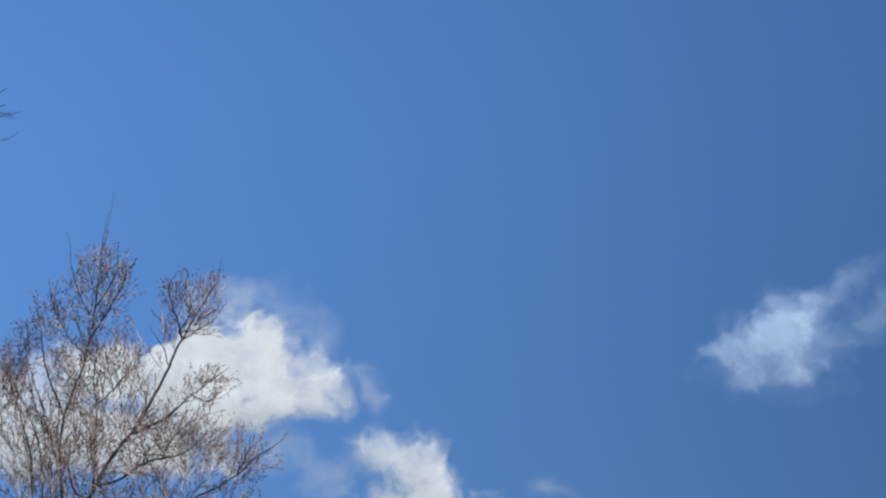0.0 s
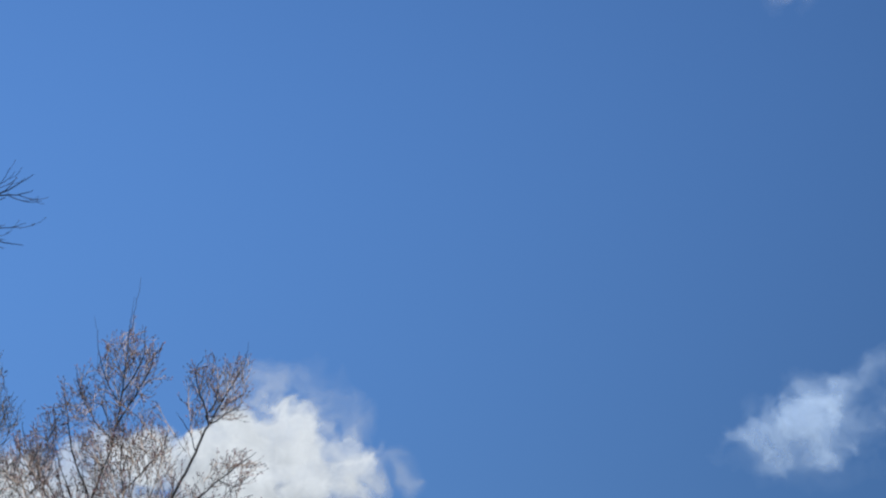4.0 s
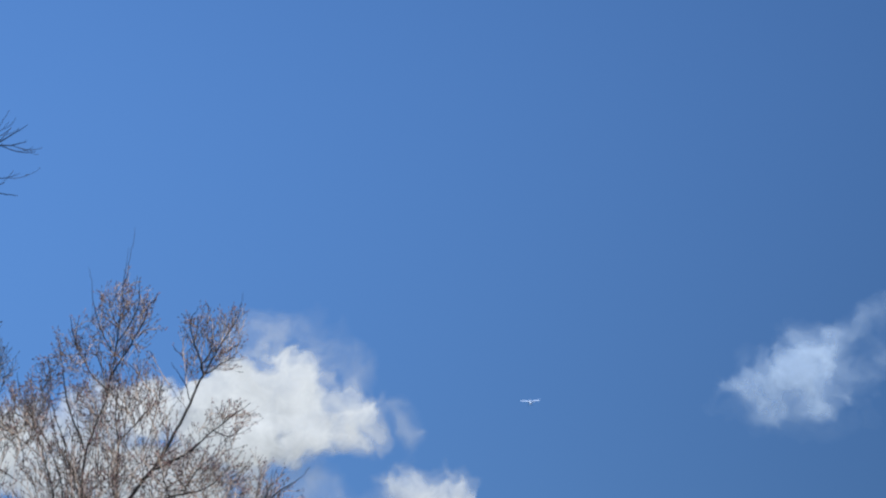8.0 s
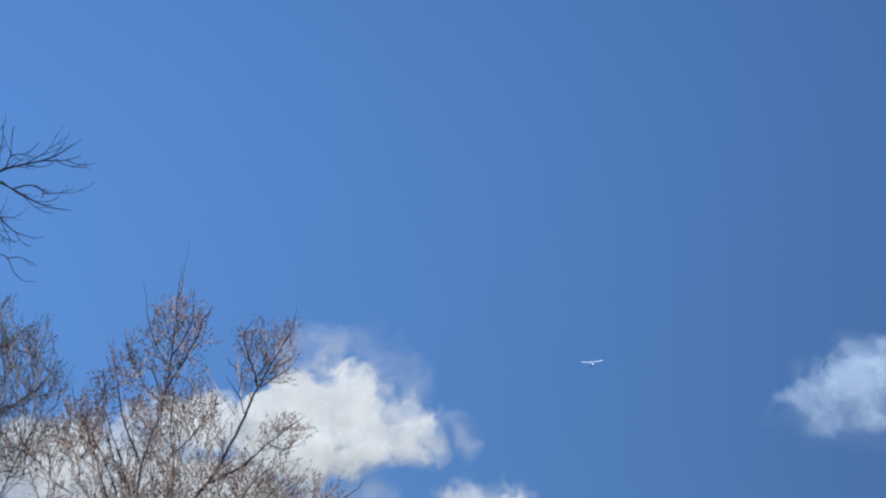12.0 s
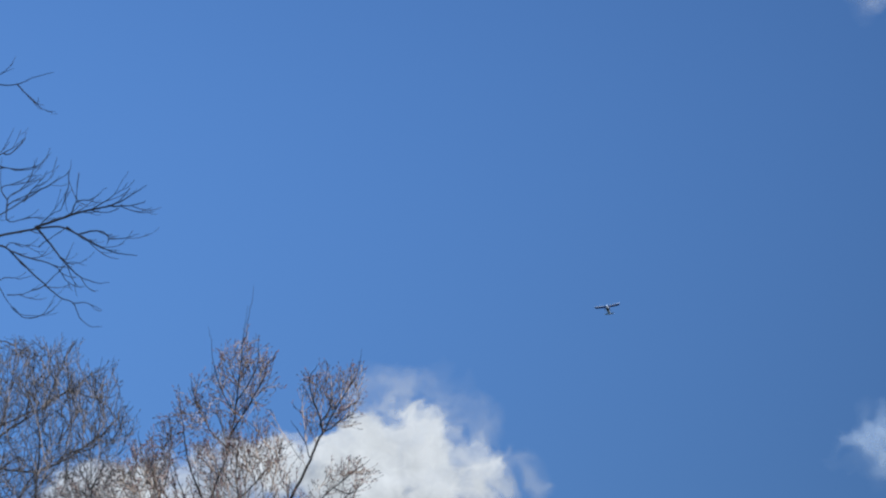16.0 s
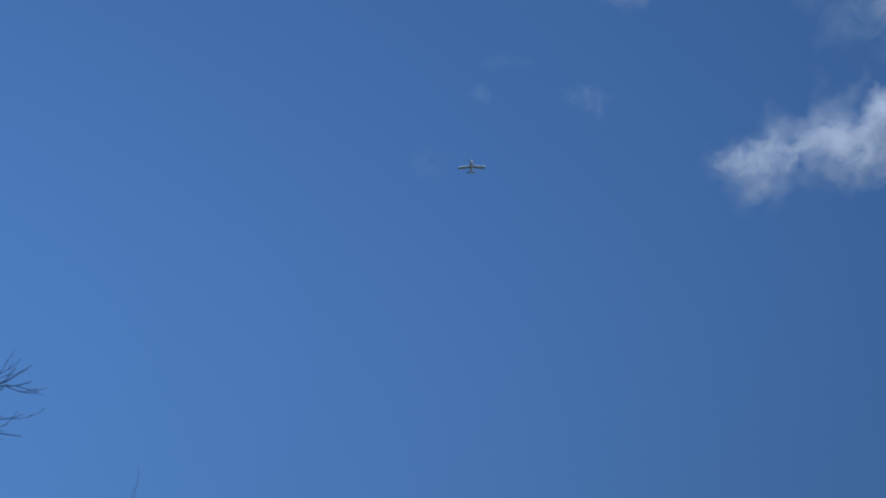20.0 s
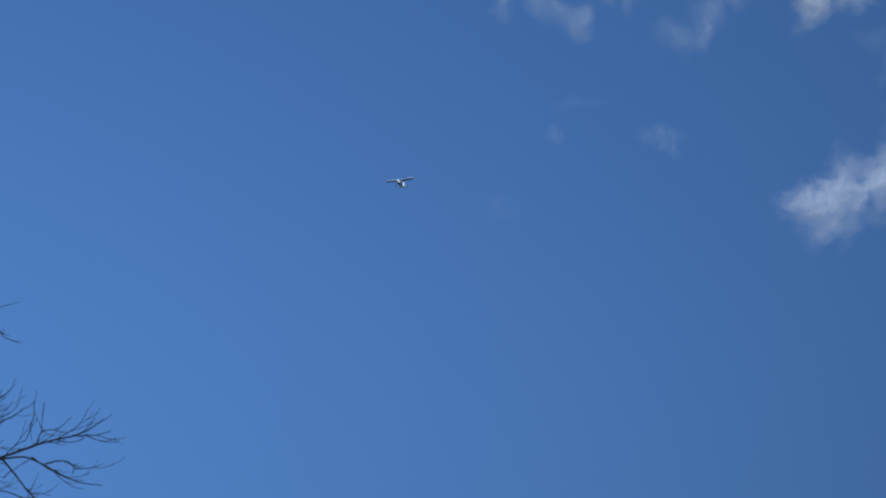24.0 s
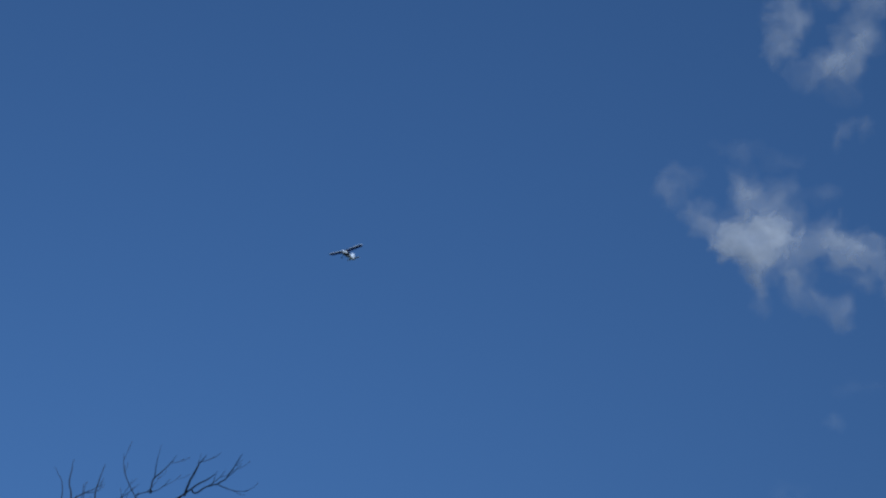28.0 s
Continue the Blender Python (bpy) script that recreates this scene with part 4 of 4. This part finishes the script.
def oval(y, z, w, h, n=14, square=2.6):
    """A rounded-box section across the fuselage."""
    ring = []
    for k in range(n):
        a = 2 * math.pi * k / n
        c, s = math.cos(a), math.sin(a)
        ring.append((w * abs(c) ** (2 / square) * (1 if c > 0 else -1), y, z + h * abs(s) ** (2 / square) * (1 if s > 0 else -1)))
    return ring


def airfoil(x, lead, chord, z, thick, turn=0.0):
    """A wing section at x; lead: its leading edge's y."""
    prof = ((0, 0), (0.03, 0.4), (0.12, 0.78), (0.3, 1.0), (0.6, 0.66), (1.0, 0.04), (1.0, -0.02), (0.6, -0.12), (0.25, -0.25), (0.06, -0.22))
    return [(x, lead - chord * a, z + thick * b + (0.25 - a) * chord * turn) for a, b in prof]


def rod(a, b, r, n=8, r2=None):
    a, b = Vector(a), Vector(b)
    d = (b - a).normalized()
    e = d.orthogonal().normalized()
    g = d.cross(e)
    rings = []
    for p, q in ((a, r), (b, r if r2 is None else r2)):
        rings.append([p + q * (math.cos(2 * math.pi * k / n) * e + math.sin(2 * math.pi * k / n) * g) for k in range(n)])
    return loft(rings)


def build_aircraft():
    plane = new("model_aircraft")
    tagged(plane, "white high-wing model aircraft flying with fixed landing gear", "aircraft")
    sections = ((0.40, -0.005, 0.034, 0.042), (0.385, 0, 0.05, 0.06), (0.30, 0.0, 0.07, 0.08), (0.2, 0.008, 0.082, 0.098),
                (0.1, 0.016, 0.086, 0.108), (-0.1, 0.014, 0.084, 0.106), (-0.2, 0.01, 0.08, 0.1), (-0.45, 0.012, 0.074, 0.094),
                (-0.64, 0.018, 0.056, 0.074), (-0.7, 0.02, 0.026, 0.038))
    body = part("fuselage", loft([oval(*s) for s in sections]), FOAM_WHITE, plane)
    part("cowling", loft([oval(y, z, w, h) for y, z, w, h in ((0.404, -0.002, 0.05, 0.058), (0.38, -0.002, 0.056, 0.065), (0.33, -0.001, 0.07, 0.08), (0.27, 0.003, 0.0775, 0.091))]),
         FOAM_WHITE, body, "white engine cowling")
    part("air_intake", loft([oval(0.401, -0.022, 0.03, 0.016), oval(0.4075, -0.022, 0.028, 0.014)]), TRIM_DARK, body, "dark air intake on the nose")
    part("windscreen", loft([oval(0.255, 0.048, 0.06, 0.045), oval(0.17, 0.06, 0.0852, 0.07), oval(0.1, 0.062, 0.0885, 0.066)]), GLAZING, body, "dark glazed windscreen")
    for side in (-1, 1):
        for y0, y1 in ((0.09, 0.0), (-0.015, -0.1)):
            part("side_window", loft([[(side * (0.0795 + 0.008 * e), y, z) for y, z in ((y0, 0.022), (y0 - 0.012, 0.085), (y1, 0.085), (y1, 0.022))] for e in (0, 1)]),
                 GLAZING, body, "dark glazed cabin window")
    part("belly_panel", loft([oval(0.33, -0.03, 0.069, 0.054), oval(0.235, -0.03, 0.0795, 0.066), oval(0.1, -0.03, 0.0868, 0.068), oval(-0.06, -0.03, 0.0848, 0.066)]), TRIM_DARK, body, "dark cabin belly")
    for side in (-1, 1):
        secs = []
        for s in (0.0, 0.25, 0.5, 0.75, 0.92, 0.985, 1.0):
            tip = 1 - 0.5 * max(0, s - 0.9) * 10 * 0.6
            ch = 0.275 * (1 - 0.06 * s) * tip
            secs.append(airfoil(side * (0.002 + 0.748 * s), 0.185 - (0.275 - ch) * 0.35, ch, 0.124 + 0.06 * s, 0.034 * tip))
        wing = part("wing", loft(secs), FOAM_WHITE, plane)
        # thin sheet below the wing, its colour carrying the underside's shade
        skin = []
        for s in (0.02, 0.25, 0.5, 0.75, 0.92, 0.985):
            tip = 1 - 0.5 * max(0, s - 0.9) * 10 * 0.6
            ch = 0.275 * (1 - 0.06 * s) * tip
            low = airfoil(side * (0.002 + 0.748 * s), 0.185 - (0.275 - ch) * 0.35, ch, 0.124 + 0.06 * s, 0.034 * tip)
            low = low[6:]
            out = ((0, -1), (0, -1), (0, -1), (0.3, -0.95))
            skin.append([(x, y + 0.0015 * a, z + 0.0015 * b) for (a, b), (x, y, z) in zip(out, low)]
                        + [(x, y + 0.0035 * a, z + 0.0035 * b) for (a, b), (x, y, z) in reversed(list(zip(out, low)))])
        part("underside", loft(skin), UNDERSIDE, wing, "dark blue underside skin with the wing's shade in its colour")
        flap = []
        for s in (0.45, 0.93):
            flap.append(airfoil(side * 0.75 * s, -0.04, 0.055, 0.1255 + 0.06 * s, 0.009))
        part("aileron", loft(flap), FOAM_WHITE, wing)
        part("wing_strut", rod((side * 0.068, 0.06, -0.05), (side * 0.34, 0.06, 0.146), 0.006), STEEL, plane, "thin wing strut")
        secs = [airfoil(side * (0.002 + 0.27 * s), -0.55 - 0.03 * s, 0.17 - 0.04 * s, 0.018, 0.009) for s in (0, 0.5, 0.9, 1.0)]
        part("tailplane", loft(secs), FOAM_WHITE, plane)
        part("gear_leg", rod((side * 0.055, 0.17, -0.06), (side * 0.15, 0.19, -0.165), 0.005, 6), STEEL, plane, "bent steel gear leg")
        rings = []
        for k in range(14):
            a = 2 * math.pi * k / 14
            rings.append([(side * 0.16 + 0.014 * math.cos(b), 0.19 + (0.03 + 0.012 * math.sin(b)) * math.cos(a),
                           -0.17 + (0.03 + 0.012 * math.sin(b)) * math.sin(a)) for b in [2 * math.pi * j / 8 for j in range(8)]])
        bm = loft(rings + rings[:1], close=False)
        bmesh.ops.remove_doubles(bm, verts=bm.verts, dist=1e-5)
        wheel = part("wheel", bm, RUBBER, plane, "black rubber wheel")
        part("hub", rod((side * 0.15, 0.19, -0.17), (side * 0.17, 0.19, -0.17), 0.021, 10), FOAM_WHITE, wheel)
    fin = [[(0.006 * math.copysign(1, x) * (1 - 0.6 * s), y + (-0.11 * s if y > -0.66 else -0.02 * s), 0.02 + 0.25 * s) for x, y in
            ((1, -0.66), (0.2, -0.47), (-0.2, -0.47), (-1, -0.66), (-0.2, -0.72), (0.2, -0.72))] for s in (0, 0.5, 0.92, 1.0)]
    part("fin", loft(fin), FOAM_WHITE, plane)
    rudder = [[(0.005 * x * (1 - 0.5 * s), y - 0.02 * s, 0.0 + 0.265 * s) for x, y in ((1, -0.724), (-1, -0.724), (-0.3, -0.8), (0.3, -0.8))] for s in (0, 0.5, 0.95, 1.0)]
    part("rudder", loft(rudder), FOAM_WHITE, plane, "white hinged rudder")
    part("spinner", loft([oval(0.409, 0, 0.03, 0.03, 12, 2), oval(0.43, 0, 0.026, 0.026, 12, 2), oval(0.455, 0, 0.012, 0.012, 12, 2), oval(0.462, 0, 0.003, 0.003, 12, 2)]), FOAM_WHITE, plane, "white nose spinner")
    blade = []
    for s in (-1.0, -0.7, -0.35, 0.0, 0.35, 0.7, 1.0):
        w = 0.006 + 0.012 * (1 - abs(abs(s) - 0.5) * 1.6)
        tw = 0.6 * (1 if s > 0 else -1) * (1 - 0.5 * abs(s))
        blade.append([(0.125 * s, 0.425 + w * math.sin(a) * math.sin(tw) + 0.002 * math.cos(a), w * math.sin(a) * math.cos(tw)) for a in [2 * math.pi * j / 6 for j in range(6)]])
    part("propeller", loft(blade), TRIM_DARK, plane, "two-bladed dark propeller")
    return plane


AIRCRAFT = build_aircraft()


# ---- an insect that crosses near the viewer: head along +Y ----
def build_insect():
    fly = new("insect")
    tagged(fly, "small dark flying insect with clear wings spread", "insect")
    part("abdomen", loft([oval(y, 0, r, r, 10, 2) for y, r in ((-0.0062, 0.0006), (-0.005, 0.0017), (-0.003, 0.0023), (-0.001, 0.0021), (0.0, 0.0014))]), RUBBER, fly)
    part("thorax", loft([oval(y, 0.0002, r, r, 10, 2) for y, r in ((-0.0002, 0.0012), (0.0008, 0.0021), (0.002, 0.0021), (0.003, 0.0012))]), RUBBER, fly)
    part("head", loft([oval(y, 0, r * 1.25, r, 10, 2) for y, r in ((0.0029, 0.0008), (0.0035, 0.0014), (0.0042, 0.0013), (0.0048, 0.0005))]), RUBBER, fly)
    for side in (-1, 1):
        part("wing", loft([[(side * (0.0015 + 0.0075 * s), 0.0016 - 0.002 * s + c * (0.0008 + 0.0022 * s * (1.25 - s)), 0.0017 + 0.002 * s + e * 0.00012)
                            for c, e in ((1, 0), (0, 1), (-1, 0), (0, -1))] for s in (0, 0.35, 0.7, 1.0)]), TRIM_DARK, fly, "thin veined wing")
        for y in (0.0004, 0.0014, 0.0024):
            part("leg", rod((side * 0.0012, y, -0.0012), (side * 0.0036, y - 0.0008, -0.0034), 0.00022, 5), RUBBER, fly)
    return fly


INSECT = build_insect()



def motions():
    walk(CLOUD_BIG, [(0, pose(-176.0, 1867.2, 724.4, 114.79, -0.05, 0.51)), (8.5, pose(-165.2, 1867.8, 724.3, 114.79, -0.05, 0.51)),
                     (16, pose(-159.5, 1867.2, 725.8, 114.79, -0.05, 0.51)), (28, pose(-151.0, 1866.2, 728.4, 114.79, -0.05, 0.51))])
    walk(CLOUD_LOW, [(0, pose(-37.8, 1901.9, 647.0, 114.00, -0.00, -0.00)), (28, pose(-18.9, 1906.0, 637.8, 114.00, -0.00, -0.00))])
    walk(CLOUD_EAST, [(0, pose(277.1, 1854.4, 753.8, 114.00, -0.00, -0.00)), (28, pose(274.6, 1855.4, 751.5, 114.00, -0.00, -0.00))])
    walk(CLOUD_UPPER, [(0, pose(307.6, 1681.2, 1090.4, 119.78, 0.04, 0.02)), (28, pose(269.8, 1690.6, 1074.0, 119.78, 0.04, 0.02))])
    walk(CLOUD_GREY, [(0, pose(380.8, 1632.1, 1176.3, 119.78, 0.04, 0.02)), (28, pose(330.4, 1641.5, 1159.9, 119.78, 0.04, 0.02))])
    walk(CLOUD_TORN, [(0, pose(48.8, 1585.2, 1265.3, 128.00, -0.80, 9.70)), (28, pose(-22.3, 1591.9, 1240.5, 128.00, -0.80, 9.70))])
    walk(CLOUD_BRIGHT, [(0, pose(259.7, 1598.8, 1253.7, 122.75, 0.09, 4.68)), (28, pose(195.6, 1609.9, 1228.3, 122.75, 0.09, 4.68))])
    walk(CLOUD_HIGH, [(0, pose(93.5, 1488.8, 1396.8, 128.00, -0.80, 9.70)), (28, pose(28.6, 1496.6, 1372.1, 128.00, -0.80, 9.70))])
    walk(WISP_A, [(0, pose(9.3, 1666.0, 1115.4, 120.22, 0.16, 0.73)), (28, pose(9.3, 1666.0, 1115.4, 120.22, 0.16, 0.73))])
    walk(WISP_B, [(0, pose(99.2, 1672.3, 1106.2, 120.22, 0.16, 0.73)), (28, pose(99.2, 1672.3, 1106.2, 120.22, 0.16, 0.73))])
    walk(WISP_C, [(0, pose(-25.0, 1698.4, 1059.1, 120.22, 0.16, 0.73)), (28, pose(-25.0, 1698.4, 1059.1, 120.22, 0.16, 0.73))])
    walk(WISP_D, [(0, pose(97.7, 1630.9, 1177.3, 120.22, 0.16, 0.73)), (28, pose(97.7, 1630.9, 1177.3, 120.22, 0.16, 0.73))])
    walk(AIRCRAFT, [
        (0, pose(2.48, 238.73, 78.36, -31.0, 7.3, 174.7)),
        (2, pose(3.11, 224.09, 77.80, -31.0, 7.3, 174.7)),
        (4, pose(3.75, 209.44, 76.74, -31.0, 7.3, 174.7)),
        (5.5, pose(4.23, 198.46, 75.52, -31.0, 7.3, 174.7)),
        (6, pose(4.49, 195.20, 74.78, -30.7, 7.2, 174.7)),
        (7, pose(4.90, 188.84, 73.71, -30.2, 6.5, 175.3)),
        (8, pose(5.03, 180.16, 71.78, -29.7, 1.7, 179.2)),
        (9, pose(5.28, 174.70, 70.75, -29.7, 1.6, 179.5)),
        (10, pose(5.21, 169.57, 69.73, -29.9, 2.5, 179.3)),
        (11, pose(5.19, 162.53, 67.89, -30.0, 0.9, -179.1)),
        (11.5, pose(5.12, 160.30, 67.32, -30.0, 2.6, 179.7)),
        (13.5, pose(4.44, 149.88, 64.91, -30.4, 6.8, 177.0)),
        (14, pose(4.09, 146.17, 63.74, -29.7, 10.1, 174.8)),
        (14.5, pose(3.62, 142.55, 62.81, -31.2, 12.3, 175.0)),
        (15, pose(3.05, 138.97, 62.16, -14.6, 14.4, 179.3)),
        (15.5, pose(2.32, 136.88, 62.57, -5.4, 11.2, 179.0)),
        (16, pose(1.51, 134.64, 63.41, 2.7, 4.6, 170.5)),
        (16.5, pose(0.52, 132.33, 64.50, 9.5, -2.7, 166.5)),
        (17, pose(-0.20, 129.74, 66.16, 18.8, -12.4, 165.7)),
        (17.2, pose(-0.44, 129.26, 67.22, 17.9, -18.3, 167.9)),
        (17.4, pose(-0.72, 128.74, 68.24, 24.5, -28.8, 161.6)),
        (17.6, pose(-0.88, 128.21, 69.25, 27.4, -39.9, 155.2)),
        (17.8, pose(-0.98, 127.67, 70.30, 29.2, -46.7, 151.2)),
        (18, pose(-1.11, 125.77, 70.58, 37.5, -55.1, 138.1)),
        (18.2, pose(-1.02, 125.28, 71.50, 45.6, -61.0, 127.4)),
        (18.5, pose(-0.99, 123.21, 72.11, 81.0, -74.8, 90.3)),
        (18.7, pose(-0.81, 122.75, 72.94, 123.4, -73.0, 48.3)),
        (18.8, pose(-0.73, 122.49, 73.41, 123.8, -64.6, 46.3)),
        (19, pose(-0.60, 122.04, 74.20, 140.0, -56.7, 28.1)),
        (19.2, pose(-0.43, 120.36, 74.14, 146.3, -48.8, 26.2)),
        (19.4, pose(-0.25, 119.14, 74.27, 163.4, -39.2, 12.5)),
        (19.6, pose(-0.07, 118.37, 74.59, 173.7, -28.3, 4.3)),
        (19.8, pose(0.08, 118.06, 75.09, 175.1, -18.3, 2.3)),
        (20, pose(0.27, 117.78, 75.54, 177.2, -1.9, 1.8)),
        (20.3, pose(0.54, 117.47, 76.02, -173.6, 13.1, 2.8)),
        (20.5, pose(0.70, 117.23, 76.38, -156.7, 27.1, 10.1)),
        (21, pose(-0.17, 117.08, 76.52, -143.3, 68.5, 28.8)),
        (21.5, pose(-1.00, 117.11, 76.42, -38.2, 60.2, 133.5)),
        (22, pose(-1.70, 117.29, 76.11, -19.7, 33.9, 153.6)),
        (22.5, pose(-2.08, 117.57, 75.63, -14.7, 18.9, 157.2)),
        (23, pose(-3.70, 117.52, 75.67, -14.5, 6.5, 162.9)),
        (23.5, pose(-5.56, 114.81, 74.53, -14.3, -0.6, 165.7)),
        (24, pose(-7.31, 109.83, 72.25, -14.2, -2.1, 166.4)),
        (24.5, pose(-8.95, 105.06, 70.32, -14.4, -4.2, 167.9)),
        (25, pose(-10.51, 100.47, 68.72, -15.1, -3.7, 165.5)),
        (25.5, pose(-11.89, 96.01, 67.44, -14.7, -5.2, 166.0)),
        (26, pose(-13.21, 91.79, 66.27, -15.5, -2.4, 166.0)),
        (26.5, pose(-14.41, 87.71, 65.29, -16.3, 1.1, 165.5)),
        (27, pose(-15.86, 85.18, 65.38, -17.1, 1.0, 165.3)),
        (27.5, pose(-17.27, 82.68, 65.44, -17.2, 2.0, 165.0)),
        (28, pose(-18.81, 80.83, 65.99, -17.3, 1.6, 165.0)),
    ])
    walk(INSECT, [
        (0, pose(4.500, 4.000, 3.000, 0, 0, -0)),
        (5, pose(6.500, 8.000, 5.000, 0, 0, 49)),
        (6.4, pose(2.954, 10.112, 5.402, 0, 0, 66)),
        (6.5, pose(2.389, 10.163, 5.654, 0, 0, 87)),
        (6.6, pose(1.675, 10.187, 5.941, 0, 0, 90)),
        (6.7, pose(0.877, 10.158, 6.235, 0, 0, 94)),
        (6.8, pose(0.120, 10.075, 6.490, 0, 0, 98)),
        (6.9, pose(-0.563, 9.963, 6.683, 0, 0, 101)),
        (7, pose(-1.222, 9.818, 6.850, 0, 0, 104)),
        (7.1, pose(-1.856, 9.648, 6.978, 0, 0, 106)),
        (7.2, pose(-2.493, 9.448, 7.072, 0, 0, 61)),
        (7.7, pose(-2.995, 10.282, 4.880, 0, 0, -19)),
        (8.2, pose(-0.067, 10.902, 4.165, 0, 0, -88)),
        (8.5, pose(1.802, 10.459, 5.178, 0, 0, -109)),
        (8.7, pose(1.189, 10.480, 5.366, 0, 0, -189)),
        (8.8, pose(0.757, 10.488, 5.456, 0, 0, -269)),
        (8.9, pose(0.322, 10.478, 5.541, 0, 0, -269)),
        (9, pose(-0.112, 10.466, 5.587, 0, 0, -267)),
        (9.1, pose(-0.547, 10.437, 5.627, 0, 0, -266)),
        (9.2, pose(-0.950, 10.400, 5.648, 0, 0, -265)),
        (9.35, pose(-1.384, 10.358, 5.630, 0, 0, -263)),
        (9.5, pose(-1.520, 10.334, 5.640, 0, 0, -185)),
        (9.7, pose(-1.390, 10.304, 5.763, 0, 0, -105)),
        (9.9, pose(-0.997, 10.272, 5.950, 0, 0, -95)),
        (10, pose(-0.629, 10.240, 6.093, 0, 0, -96)),
        (10.1, pose(-0.253, 10.194, 6.234, 0, 0, -98)),
        (10.2, pose(0.101, 10.141, 6.352, 0, 0, -99)),
        (10.3, pose(0.454, 10.080, 6.461, 0, 0, -101)),
        (10.4, pose(0.790, 10.010, 6.562, 0, 0, -102)),
        (10.5, pose(1.118, 9.933, 6.651, 0, 0, -104)),
        (10.6, pose(1.456, 9.846, 6.733, 0, 0, -106)),
        (10.8, pose(2.130, 9.650, 6.874, 0, 0, -108)),
        (11.5, pose(4.500, 5.000, 3.200, 0, 0, -144)),
        (13, pose(5.000, 1.000, 2.500, 0, 0, -177)),
        (28, pose(5.000, -6.000, 2.200, 0, 0, -180)),
    ])


motions()
